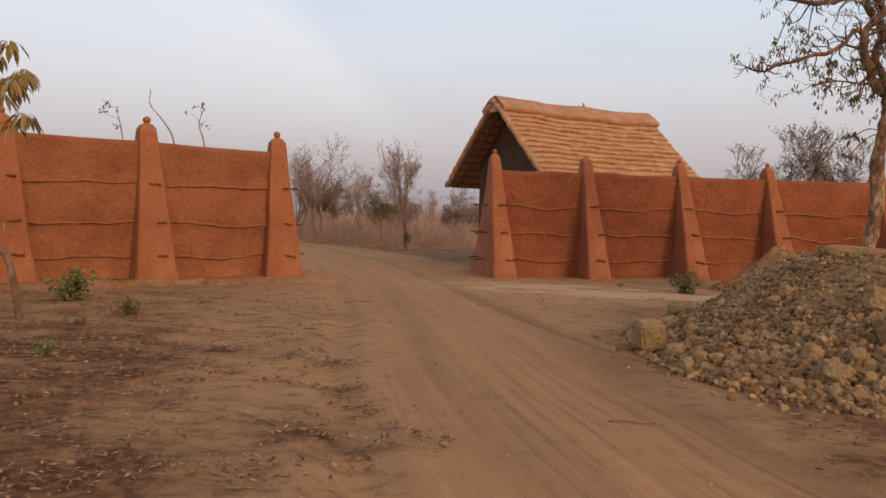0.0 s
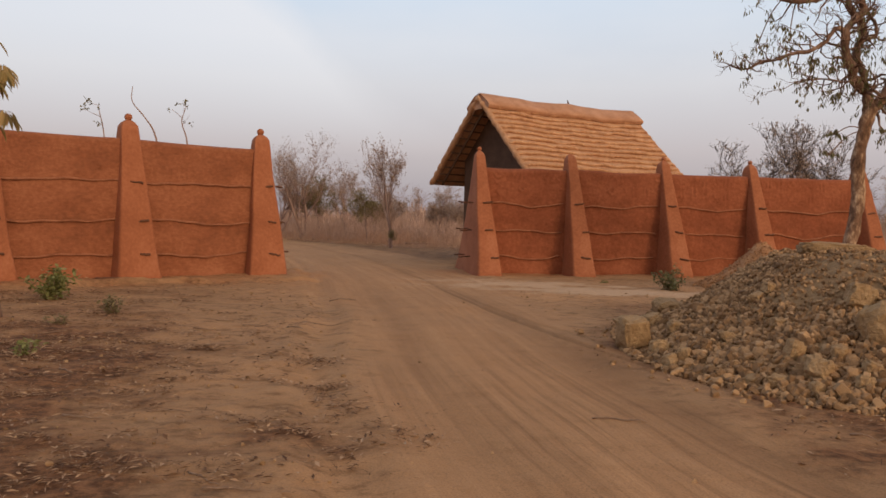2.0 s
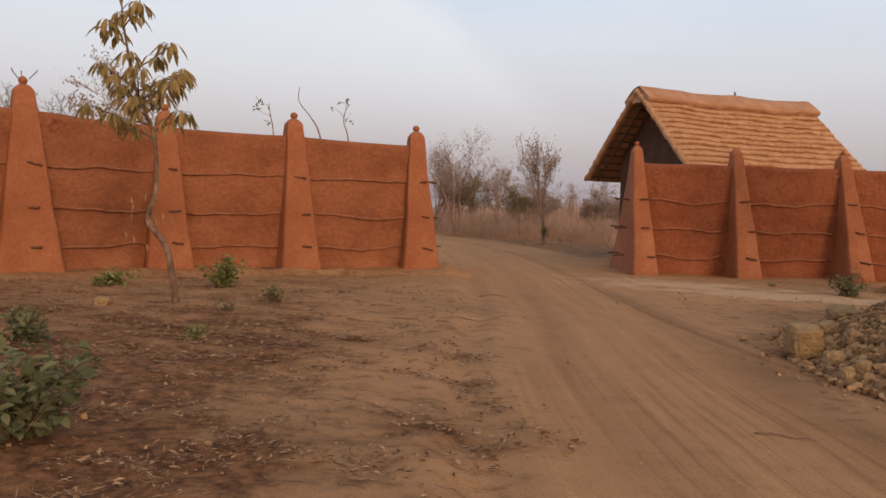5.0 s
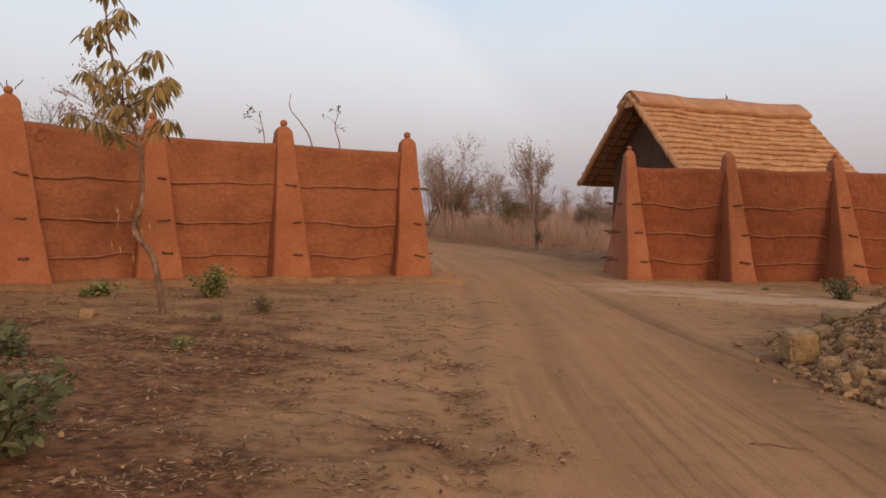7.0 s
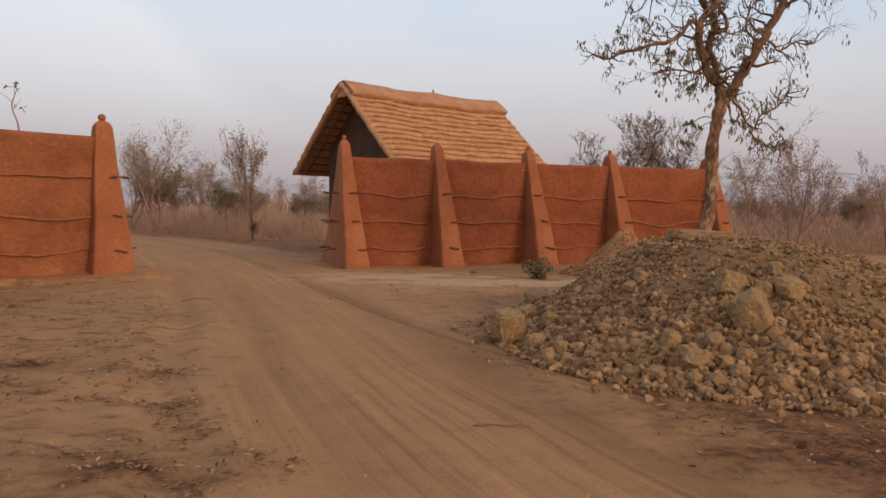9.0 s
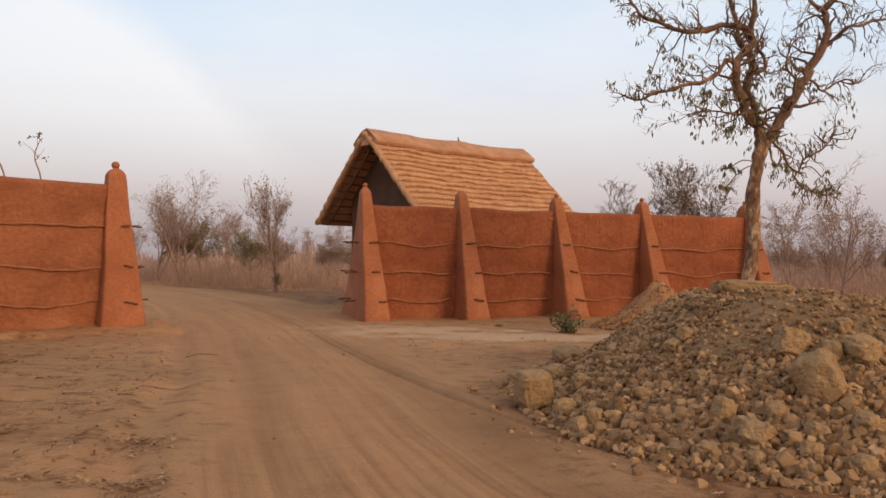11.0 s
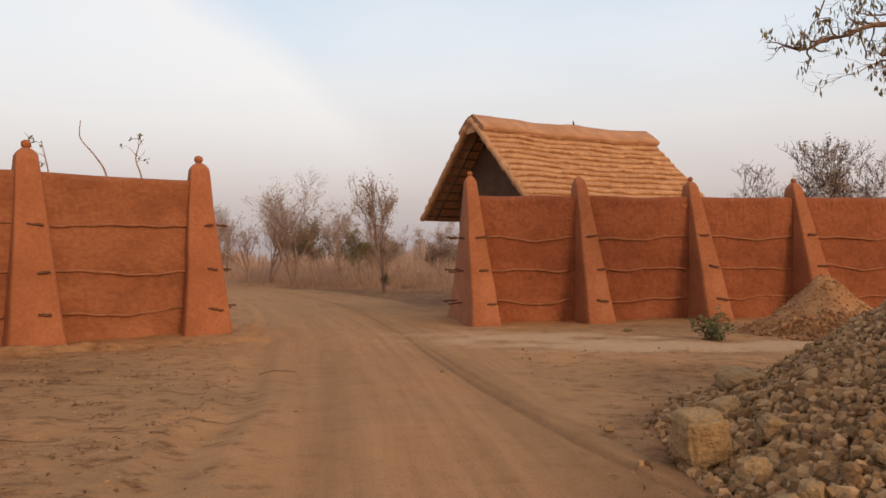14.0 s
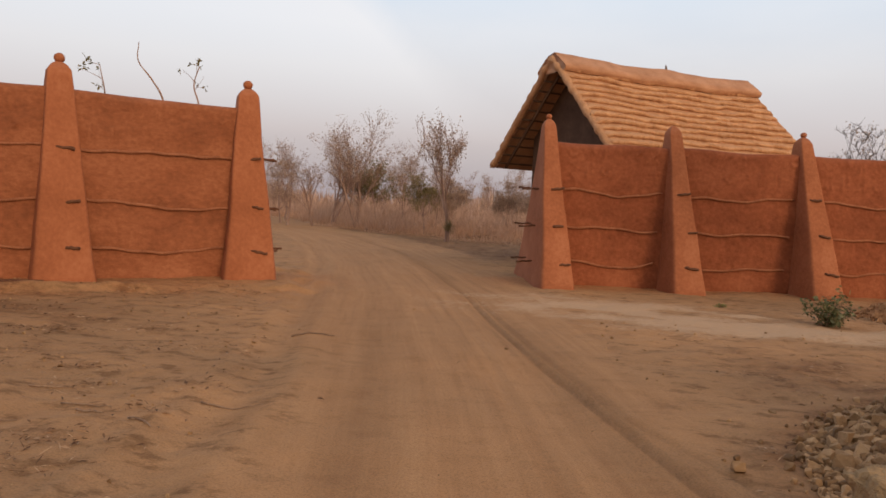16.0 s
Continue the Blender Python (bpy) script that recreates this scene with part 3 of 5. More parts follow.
def panel_shape(length, top0, top1, seed, stepz=0.03):
    """A wall panel along +x from 0 to length, front face towards -y."""
    s, rows = Shape(), []
    zs = np.arange(-0.15, 3.02, stepz)
    for x in np.linspace(0, length, int(length / 0.028)):
        top = top0 + (top1 - top0) * x / length + 0.03 * noise.noise(Vector((x * 0.9, seed, 0))) - 0.02 * math.sin(math.pi * x / length)
        col = []
        for z in list(zs / 3.02 * (top - 0.09)):
            t = z / top
            p = Vector((x, z, seed * 5.0))
            y = -(0.25 - 0.06 * t) - 0.045 * noise.noise(p * 0.7) - 0.024 * noise.noise(p * 2.4) - 0.009 * noise.noise(p * 7)
            if z > 2.3:
                y -= carving(x, z - 2.3, top - 2.3, seed)
            col.append((x, y, z))
        col += [(x, -0.17, top - 0.035), (x, -0.10, top), (x, 0.10, top), (x, 0.17, top - 0.04), (x, 0.2, 1.5), (x, 0.25, -0.15)]
        rows.append(col)
    s.grid(rows)
    return s


def rail_shape(length, z, seed, inset):
    s, pts, rad = Shape(), [], []
    rng = random.Random(seed)
    bows = [(rng.uniform(1.2, 3.0), rng.uniform(0, 6.3), rng.uniform(0.02, 0.045)), (rng.uniform(3.0, 5.5), rng.uniform(0, 6.3), rng.uniform(0.012, 0.03)), (rng.uniform(7, 11), rng.uniform(0, 6.3), 0.009)]
    for x in np.linspace(inset, length - inset, 44):
        zz = z - 0.05 * math.sin(math.pi * (x - inset) / (length - 2 * inset)) + sum(a * math.sin(k * x + p) for k, p, a in bows)
        pts.append((x, -(0.25 - 0.06 * z / 3.2) - 0.03 + 0.008 * math.sin(5 * x + seed), zz))
        rad.append(0.030 * (1 - 0.25 * x / length) * (1 + 0.12 * rng.uniform(-1, 1)))
    s.tube(pts, rad, 7)
    return s


def stick_shape(length, radius, seed):
    s, rng = Shape(), random.Random(seed)
    pts = [(length * (i / 5 - 0.5), 0.012 * rng.uniform(-1, 1), 0.012 * rng.uniform(-1, 1)) for i in range(6)]
    s.tube(pts, [radius * (1 + 0.15 * rng.uniform(-1, 1)) for _ in pts], 7)
    return s


def mud_wall(name, label, points, tops, rails, heights, no_ball, wide, deep, back, facing, seed, tip, ball, shift, mud, horned=()):
    """points: pillar axes from east to west or west to east; the front faces the walker."""
    root = thing(name, Matrix.Translation((points[0][0], points[0][1], 0)), label, "wall", kind="structure")
    base = Vector((points[0][0], points[0][1], 0))
    axes = [Vector((x, y, 0)) for x, y in points]
    if axes[1].x < axes[0].x:
        axes = axes[::-1]
        tops, heights, facing, wide, no_ball = tops[::-1], heights[::-1], facing[::-1], wide[::-1], [len(axes) - 1 - i for i in no_ball]
    turns = []
    for i, (a, b) in enumerate(zip(axes[:-1], axes[1:])):
        d = b - a
        turn = math.atan2(d.y, d.x)
        turns.append(turn)
        m = Matrix.Translation(a - base) @ Matrix.Rotation(turn, 4, "Z")
        panel = part("panel", panel_shape(d.length, tops[i], tops[i + 1], seed + i), mud, root, m=m)
        for k, z in enumerate(rails):
            part("rail", rail_shape(d.length, z, seed * 31 + i * 5 + k, 0.16 + 0.08 * (3 - z)), RAIL, root, "wavy mud-daubed pole set into the wall", m=m)
    for i, a in enumerate(axes):
        near = [turns[j] for j in (i - 1, i) if 0 <= j < len(turns)]
        turn = radians(facing[i]) if facing[i] is not None else sum(near) / len(near)
        m = Matrix.Translation(a - base) @ Matrix.Rotation(turn, 4, "Z")
        top = heights[i] - (0.08 if i in no_ball else 0.06 + 1.75 * ball)
        end = 0 if abs(a.x) > 6 else -1 if i == 0 else 1 if i == len(axes) - 1 else 0
        pillar = part("pillar", pillar_shape(seed + i * 1.7, top, wide[i], deep, back if end else 1.0, tip, shift), MUD_PILLAR_LIT, root, "tapering red mud buttress", m=m)
        if i not in no_ball:
            part("finial", ball_shape(ball, seed + i), MUD_PILLAR_LIT, pillar, "mud ball", m=Matrix.Translation((0, 0, top + 0.06 + ball * 0.75)))
        rng = random.Random(seed * 7 + i)
        if i in horned:
            for lean, ln in ((-32, 0.22), (-6, 0.16), (38, 0.26)):
                part("horn_stick", stick_shape(ln, 0.010, seed + lean), POLE, pillar, "thin dark stick", m=Matrix.Translation((lean * 0.003, 0, top + 0.16)) @ pose(0, 0, 0, 0, lean - 90, 0) @ Matrix.Translation((ln * 0.5, 0, 0)))
        for k, z in enumerate(rails):
            w, d = pillar_half(z, top, wide[i], deep)
            x = rng.uniform(0.02, 0.16) + 0.05 * k
            tilt = rng.uniform(-14, 10)
            peg = stick_shape(rng.uniform(0.2, 0.3), 0.026, seed + i * 3 + k)
            part("peg", peg, POLE, pillar, m=Matrix.Translation((x, -d - 0.012, z + rng.uniform(-0.04, 0.04))) @ pose(0, 0, 0, 0, tilt, rng.uniform(-30, -5)))
        if end:
            for k, z in enumerate(rails):
                w, d = pillar_half(z, top, wide[i], deep)
                for y in (-0.2, 0.35):
                    part("peg", stick_shape(0.36, 0.02, seed + 90 + k), POLE, pillar, m=pose(end * (w + 0.1), y * d * 1.2, z + rng.uniform(-0.05, 0.05), 0, rng.uniform(-5, 5), rng.uniform(-12, 12)))
    return root


mud_wall("wall_west", "curving red mud wall with buttresses and wooden rails", WEST, [3.22, 3.26, 3.3, 3.34, 3.36, 3.36], RAILS_WEST, [3.76, 3.86, 3.84, 4.03, 4.03, 4.0], [], [0.49, 0.5, 0.54, 0.64, 0.6, 0.6], 0.85, 1.0, [31, 42, 44, 52, None, None], 3, 0.18, 0.09, 0.07, MUD, (2,))
mud_wall("wall_east", "straight red mud wall with buttresses and wooden rails", EAST, [3.1, 3.1, 3.08, 3.08, 3.08], RAILS_EAST, [3.70, 3.59, 3.60, 3.58, 3.60], [1], [0.36] * 5, 1.35, 2.0, [None] * 5, 17, 0.125, 0.068, 0.13, MUD_RED_SHADED)


# ---- thatched gatehouse ----
def thatched_house():
    turn, length, rise, run = radians(34.5), 7.5, 3.1, 3.4
    root = thing("thatched_house", Matrix.Translation((-0.06, 29.3, 0)) @ Matrix.Rotation(turn, 4, "Z"),
                 "mud house under a steep layered straw thatch", "house")
    slope = math.hypot(rise, run)
    cy, cz = run / slope, rise / slope
    ridge = 6.13

    def at(x, t, lift, side):
        """x along the ridge, t down the slope, lift off it; side -1 faces the road."""
        sag = -0.05 * math.sin(math.pi * min(max(x / length, 0), 1)) + 0.05 * noise.noise(Vector((x * 0.6, t * 0.4, side)))
        return Vector((x, side * (cy * t + cz * lift), ridge + sag - cz * t + cy * lift))

    for side in (-1, 1):
        body = Shape()
        rows = []
        for x in np.linspace(-0.02, length + 0.02, 40):
            rows.append([at(x, t, 0.06, side) for t in np.linspace(0, slope - 0.05, 12)] + [at(x, slope - 0.02, -0.05, side)]
                        + [at(x, t, -0.16, side) for t in np.linspace(slope - 0.08, 0.1, 12)])
        body.grid(rows, True)
        body.f += [tuple(range(25)), tuple(reversed(range(len(body.v) - 25, len(body.v))))]
        part("roof_bed", body, THATCH_OLD, root, "straw bed of the roof")
        courses = 14
        for c in range(courses):
            s, rows = Shape(), []
            t1 = 0.5 + (slope - 0.45) * (c + 1) / courses
            t0 = t1 - (slope - 0.45) / courses - 0.12
            for x in np.linspace(-0.12 + 0.07 * noise.noise(Vector((c * 2.3, side, 1))), length + 0.1, 210):
                j = 0.075 * noise.noise(Vector((x * 1.5, c * 3.7, side))) + 0.045 * noise.noise(Vector((x * 6, c * 5.1, side))) + 0.035 * noise.noise(Vector((x * 19, c, side)))
                h = 0.05 * noise.noise(Vector((x * 1.1, c * 2.9, side + 4))) + 0.03 * noise.noise(Vector((x * 9, c * 2.9, side + 4))) - 0.03
                e = min(x + 0.12, length + 0.1 - x)
                roll = 0.0 if e > 0.22 else -0.10 * (1 - max(e, 0) / 0.22) ** 2
                prof = [(t0, 0.02), (t0 + 0.1, 0.06), ((t0 + t1) / 2 + 0.05, 0.13 + h), (t1 - 0.06 + j, 0.19 + h), (t1 - 0.01 + j, 0.17 + h), (t1 + j, 0.12 + h), (t1 + j - 0.03, 0.03), (t1 - 0.14, 0.02)]
                rows.append([at(x + 0.03 * noise.noise(Vector((c * 1.9, side, x * 0.01))), t, lf + roll, side) for t, lf in prof])
            s.grid(rows)
            n = len(rows[0])
            s.f += [tuple(range(n)), tuple(reversed(range(len(s.v) - n, len(s.v))))]
            part("thatch_course", s, THATCH, root, m=None)
        # rolled straw along the sloping gable edges
        for x, name in ((-0.07, "verge_roll"), (length + 0.02, "verge_roll")):
            s = Shape()
            pts = [at(x + 0.05 * noise.noise(Vector((t * 3, side, x))), t, -0.02, side) for t in np.linspace(0, slope - 0.02, 60)]
            s.tube(pts, [0.105 + 0.04 * noise.noise(Vector((i * 0.4, side, x))) + 0.014 * math.sin(i * 1.35) for i in range(60)], 10)
            part(name, s, THATCH, root, "rolled straw verge")
        for k in range(11):
            t = 0.35 + k * 0.39
            s = Shape()
            s.tube([at(x, t, -0.19, side) for x in np.linspace(-0.05, length, 6)], 0.03, 6)
            part("lath", s, TIMBER, root)
    # ridge capping
    s, rows = Shape(), []
    for x in np.linspace(-0.1, length + 0.12, 120):
        lift = 0.15 + 0.035 * noise.noise(Vector((x * 1.1, 5, 0)))
        edge = 0.80 + 0.06 * noise.noise(Vector((x * 1.6, 8, 0))) + 0.02 * noise.noise(Vector((x * 12, 8, 0)))
        row = []
        for side in (-1, 1):
            ts = [edge, edge + 0.01, edge - 0.03, 0.5, 0.25, 0.1]
            ls = [0.1, 0.2, 0.26, 0.21 + lift * 0.2, 0.13 + lift * 0.55, 0.06 + lift * 0.8]
            half = [at(x, t, lf, side) for t, lf in zip(ts, ls)]
            row = row + half if side == -1 else row + [at(x, 0.0, lift * 1.0 + 0.03, -1)] + half[::-1]
        rows.append(row)
    s.grid(rows)
    n = len(rows[0])
    s.f += [tuple(range(n)), tuple(reversed(range(len(s.v) - n, len(s.v))))]
    part("ridge_capping", s, THATCH_OLD, root, "smooth straw ridge capping")
    for side in (-1, 1):
        s = Shape()
        s.tube([at(x, 0.72, 0.22 + 0.01 * math.sin(9 * x), side) for x in np.linspace(0.15, length - 0.1, 30)], 0.022, 6)
        part("ridge_pole", s, THATCH_OLD, root, "binding pole along the capping")
    s = Shape()
    s.tube([(4.2, 0, 6.14), (4.21, 0.01, 6.31), (4.18, 0.01, 6.43)], [0.035, 0.04, 0.015], 6)
    part("ridge_peg", s, TIMBER, root, "short dark peg")
    # walls
    x0, x1, yy = 0.75, length - 0.6, 2.15
    for x in (x0, x1 - 0.3):
        s = Shape()
        prof = [(-yy, -0.1), (yy, -0.1), (yy, ridge - yy * rise / run - 0.2), (0, ridge - 0.25), (-yy, ridge - yy * rise / run - 0.2)]
        s.add([(x, y, z) for y, z in prof] + [(x + 0.3, y, z) for y, z in prof],
              [(4, 3, 2, 1, 0), (5, 6, 7, 8, 9)] + [(i, (i + 1) % 5, 5 + (i + 1) % 5, 5 + i) for i in range(5)])
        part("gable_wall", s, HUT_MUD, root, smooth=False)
    for y in (-yy, yy - 0.28):
        s = Shape()
        z1 = ridge - yy * rise / run - 0.25
        s.add([(x0 + 0.3, y, -0.1), (x1 - 0.3, y, -0.1), (x1 - 0.3, y + 0.28, -0.1), (x0 + 0.3, y + 0.28, -0.1),
               (x0 + 0.3, y, z1), (x1 - 0.3, y, z1), (x1 - 0.3, y + 0.28, z1), (x0 + 0.3, y + 0.28, z1)],
              [(3, 2, 1, 0), (4, 5, 6, 7), (0, 1, 5, 4), (1, 2, 6, 5), (2, 3, 7, 6), (3, 0, 4, 7)])
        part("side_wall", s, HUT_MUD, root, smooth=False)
    for side in (-1, 1):
        s = Shape()
        s.tube([at(0.25, t, -0.28, side) for t in np.linspace(0.1, slope - 0.25, 8)], 0.05, 7)
        part("rafter", s, TIMBER, root)


thatched_house()


# ---- rubble heaps ----
HEAP = (5.7, 10.2, 3.35, 3.6)


def heap_reach(x, y):
    """0 at the middle of the heap, 1 at its foot."""
    u, v = np.abs((np.asarray(x) - HEAP[0]) / HEAP[2]), np.abs((np.asarray(y) - HEAP[1]) / HEAP[3])
    return (u ** 2.3 + v ** 2.3) ** (1 / 2.3) + 0.06 * fbm2(np.asarray(x) * 0.8, np.asarray(y) * 0.8, 71, 3)


def heap_height(x, y):
    r = heap_reach(x, y)
    h = np.interp(r, [0, 0.3, 0.45, 0.6, 0.72, 0.84, 0.93, 1.0, 1.15], [1.24, 1.24, 1.14, 0.84, 0.54, 0.28, 0.12, 0.0, -0.15])
    h = h - 0.2 * np.clip(np.asarray(x) - 5.3, 0, 2) * np.clip(1.1 - r, 0, 1)
    return h + 0.13 * fbm2(np.asarray(x) * 1.3, np.asarray(y) * 1.3, 73, 4) * np.clip(1.1 - r, 0, 1)


def hull_stone(rng, flat=1.0, n=15):
    bm = bmesh.new()
    sx, sy, sz = rng.uniform(0.75, 1.2), rng.uniform(0.6, 1.0), rng.uniform(0.5, 0.85) * flat
    for _ in range(n):
        v = Vector((rng.gauss(0, 1), rng.gauss(0, 1), rng.gauss(0, 1))).normalized()
        v = Vector([math.copysign(abs(c) ** 0.5, c) for c in v])
        bm.verts.new((v.x * sx, v.y * sy, v.z * sz))
    bmesh.ops.convex_hull(bm, input=bm.verts)
    bmesh.ops.delete(bm, geom=[v for v in bm.verts if not v.link_faces], context="VERTS")
    bmesh.ops.triangulate(bm, faces=bm.faces)
    bm.verts.index_update()
    out = ([v.co.copy() for v in bm.verts], [tuple(v.index for v in f.verts) for f in bm.faces])
    bm.free()
    return out


STONES = [hull_stone(random.Random(400 + i), 1.1, n=15 + i % 8) for i in range(24)]


def stone_mesh(k, mat):
    s = Shape()
    s.add(*STONES[k])
    return s.mesh("stone", mat, smooth=False)


def heap(name, label, centre, height, mat, stone_mat, loose_mat, count, seed, part_zone, size):
    cx, cy, rx, ry = centre
    root = thing(name, Matrix.Translation((cx, cy, 0)), label, "rubble")
    s, rows = Shape(), []
    for v in np.linspace(-1.15, 1.15, 130):
        u = np.linspace(-1.15, 1.15, 130)
        X, Y = cx + u * rx, np.full(130, cy + v * ry)
        Z = height(X, Y) + 0.025 * fbm2(X * 6, Y * 6, seed + 1, 3) + ground_height(X, Y)
        rows.append([(x - cx, cy + v * ry - cy, z) for x, z in zip(X, Z)])
    s.grid(rows)
    part("earth", s, mat, root, "loose crumbled earth of the heap")
    rng = random.Random(seed)
    meshes = [stone_mesh(k, stone_mat) for k in range(len(STONES))]
    rest, made = Shape(), 0
    for _ in range(count):
        r, a = math.sqrt(rng.uniform(0.0, 1.1)) * (rng.uniform(1.0, 1.14) if rng.random() < 0.05 else 1.0), rng.uniform(0, 2 * math.pi)
        x, y = cx + math.copysign(abs(math.cos(a)) ** 0.87, math.cos(a)) * r * rx, cy + math.copysign(abs(math.sin(a)) ** 0.87, math.sin(a)) * r * ry
        if y > cy + 0.45 * ry and rng.random() < 0.8:
            continue
        # gravel towards the crest, fist and head sized stones towards the foot
        coarse = bump01((r - 0.44 + 0.5 * float(vnoise(x * 0.9, y * 0.9, seed))) / 0.4)
        big = size * (0.012 + 0.016 * rng.random() + coarse * 0.044 * rng.random() ** 1.9)
        if rng.random() < 0.012:
            big = size * rng.uniform(0.055, 0.085) * (0.55 + 0.45 * coarse)
        if coarse < 0.25 and rng.random() < 0.55:
            continue
        if r > 1.0:
            big *= 0.75
        z = float(height(x, y)) + on_ground(x, y)
        if r > 1.0:
            z = max(z, on_ground(x, y))
        k = rng.randrange(len(STONES))
        m = Matrix.LocRotScale(Vector((x - cx, y - cy, z + big * rng.uniform(0.1, 0.75))), Euler((rng.uniform(0, 6), rng.uniform(0, 6), rng.uniform(0, 6))), Vector((big,) * 3))
        if part_zone(x, y) and big > 0.046 * size and made < 290:
            part("stone", meshes[k], None, root, m=m)
            made += 1
        else:
            rest.add([m @ v for v in STONES[k][0]], STONES[k][1])
    part("rubble", rest, loose_mat, root, "small broken stones", smooth=False, kind="stuff")
    return root


heap("rubble_heap", "heap of pale broken stone and dry earth beside the track", HEAP, heap_height, RUBBLE_SOIL, STONE, STONE_LOOSE, 38000, 5,
     lambda x, y: y < 9.6 and x < 5.6, 1.0)
HEAP2 = (7.4, 20.2, 1.55, 1.8)


def heap2_height(x, y):
    r = np.hypot((x - HEAP2[0]) / HEAP2[2], (y - HEAP2[1]) / HEAP2[3]) + 0.1 * fbm2(np.asarray(x), np.asarray(y), 81, 3)
    return np.interp(r, [0, 0.15, 0.5, 1.0, 1.15], [1.12, 1.02, 0.5, 0.0, -0.1]) + 0.22 * fbm2(np.asarray(x) * 2.2, np.asarray(y) * 2.2, 83, 3) * np.clip(1 - r, 0, 1)


heap("gravel_heap", "heap of reddish gravel and clods near the wall", HEAP2, heap2_height, RED_GRAVEL, RED_GRAVEL, RED_GRAVEL, 2600, 6, lambda x, y: y < 19.3, 1.25)


def boulder(x, y, z, size, turn, seed, label, blocky=0.5):
    bm = bmesh.new()
    bmesh.ops.create_icosphere(bm, subdivisions=4, radius=1)
    for v in bm.verts:
        c = v.co.normalized()
        e = 1 - blocky * 0.62
        q = Vector([math.copysign(abs(k) ** e, k) for k in c])
        p = c * 1.3 + Vector((seed * 7.7, seed * 3.1, 0))
        q *= 1 + 0.17 * noise.noise(p) + 0.15 * noise.noise(p * 2.3) + 0.09 * noise.noise(p * 5) + 0.04 * noise.noise(p * 11)
        v.co = Vector((q.x * size[0], q.y * size[1], q.z * size[2])) * 0.35
    me = bpy.data.meshes.new("boulder")
    bm.to_mesh(me)
    bm.free()
    me.materials.append(BOULDER)
    me.polygons.foreach_set("use_smooth", [True] * len(me.polygons))
    ob = new("boulder", me)
    base = on_ground(x, y) + max(0.0, float(heap_height(x, y)))
    ob.matrix_world = pose(x, y, base + 0.45 * z * size[2], *turn)
    return tagged(ob, label, "boulder", "boulders of the heap")


PALE = "rough yellowish boulder lying in the rubble"
for row in ((2.33, 9.9, 0.85, (0.50, 0.48, 0.54), (4, -6, 14), 1, "squarish yellow boulder at the foot of the heap", 0.95),
            (4.75, 10.05, -0.35, (1.15, 0.55, 0.28), (0, 2, -4), 11, "long flat stone slab on top of the heap", 0.95),
            (2.54, 9.34, 0.45, (0.30, 0.28, 0.33), (-7, 1, -15), 30, PALE, 0.74),
            (2.52, 8.67, 0.45, (0.22, 0.20, 0.28), (3, -17, -58), 31, PALE, 0.83),
            (2.68, 8.75, 0.45, (0.22, 0.20, 0.29), (-7, -10, 59), 32, PALE, 0.69),
            (3.13, 11.60, 0.45, (0.64, 0.58, 0.30), (10, 0, 16), 33, PALE, 0.56),
            (2.84, 9.87, 0.45, (0.30, 0.28, 0.26), (4, 14, 2), 34, PALE, 0.80),
            (2.72, 10.67, 0.45, (0.32, 0.30, 0.33), (5, -17, 30), 35, PALE, 0.74),
            (3.61, 9.36, 0.45, (0.25, 0.23, 0.15), (-5, -18, 43), 36, PALE, 0.69),
            (3.75, 9.36, 0.45, (0.22, 0.20, 0.18), (6, 15, 25), 37, PALE, 0.87),
            (4.33, 8.43, 0.45, (0.36, 0.33, 0.34), (-3, 12, -6), 38, PALE, 0.87),
            (4.28, 7.89, 0.45, (0.48, 0.44, 0.60), (11, -16, -43), 39, "large pale yellow boulder on the slope of the heap", 0.59),
            (4.79, 8.13, 0.45, (0.41, 0.37, 0.30), (13, -2, 15), 40, PALE, 0.62),
            (4.57, 8.21, 0.45, (0.24, 0.22, 0.26), (0, -4, -17), 41, PALE, 0.73),
            (3.54, 8.01, 0.45, (0.23, 0.21, 0.29), (2, 16, 21), 42, PALE, 0.87),
            (3.61, 7.85, 0.45, (0.19, 0.18, 0.16), (10, 19, 20), 43, PALE, 0.57),
            (3.64, 7.63, 0.45, (0.37, 0.34, 0.31), (10, 18, 48), 44, PALE, 0.73),
            (3.27, 7.68, 0.45, (0.25, 0.23, 0.19), (6, -11, 39), 45, PALE, 0.73),
            (3.10, 7.85, 0.45, (0.23, 0.21, 0.16), (-6, -17, 42), 46, PALE, 0.90),
            (3.17, 8.88, 0.45, (0.26, 0.24, 0.16), (-12, 12, -10), 47, PALE, 0.56),
            (2.84, 8.33, 0.45, (0.16, 0.14, 0.15), (-6, 10, 44), 48, PALE, 0.52),
            (4.39, 7.44, 0.45, (0.24, 0.22, 0.22), (3, -18, 26), 49, PALE, 0.63),
            (4.04, 7.50, 0.45, (0.22, 0.20, 0.19), (11, 19, 0), 50, PALE, 0.90),
            (3.52, 7.40, 0.45, (0.19, 0.18, 0.20), (-5, -16, 11), 51, PALE, 0.51),
            (4.15, 7.10, 0.45, (0.24, 0.22, 0.20), (-9, -3, 13), 52, PALE, 0.56),
            (3.89, 7.31, 0.45, (0.20, 0.19, 0.19), (-13, 14, -22), 53, PALE, 0.88),
            (3.87, 7.80, 0.45, (0.20, 0.19, 0.22), (11, -4, -4), 54, PALE, 0.71),
            (3.62, 8.68, 0.45, (0.20, 0.19, 0.16), (4, 3, 7), 55, PALE, 0.75),
            (4.83, 8.47, 0.45, (0.19, 0.18, 0.19), (13, 0, -8), 56, PALE, 0.79)):
    boulder(*row)
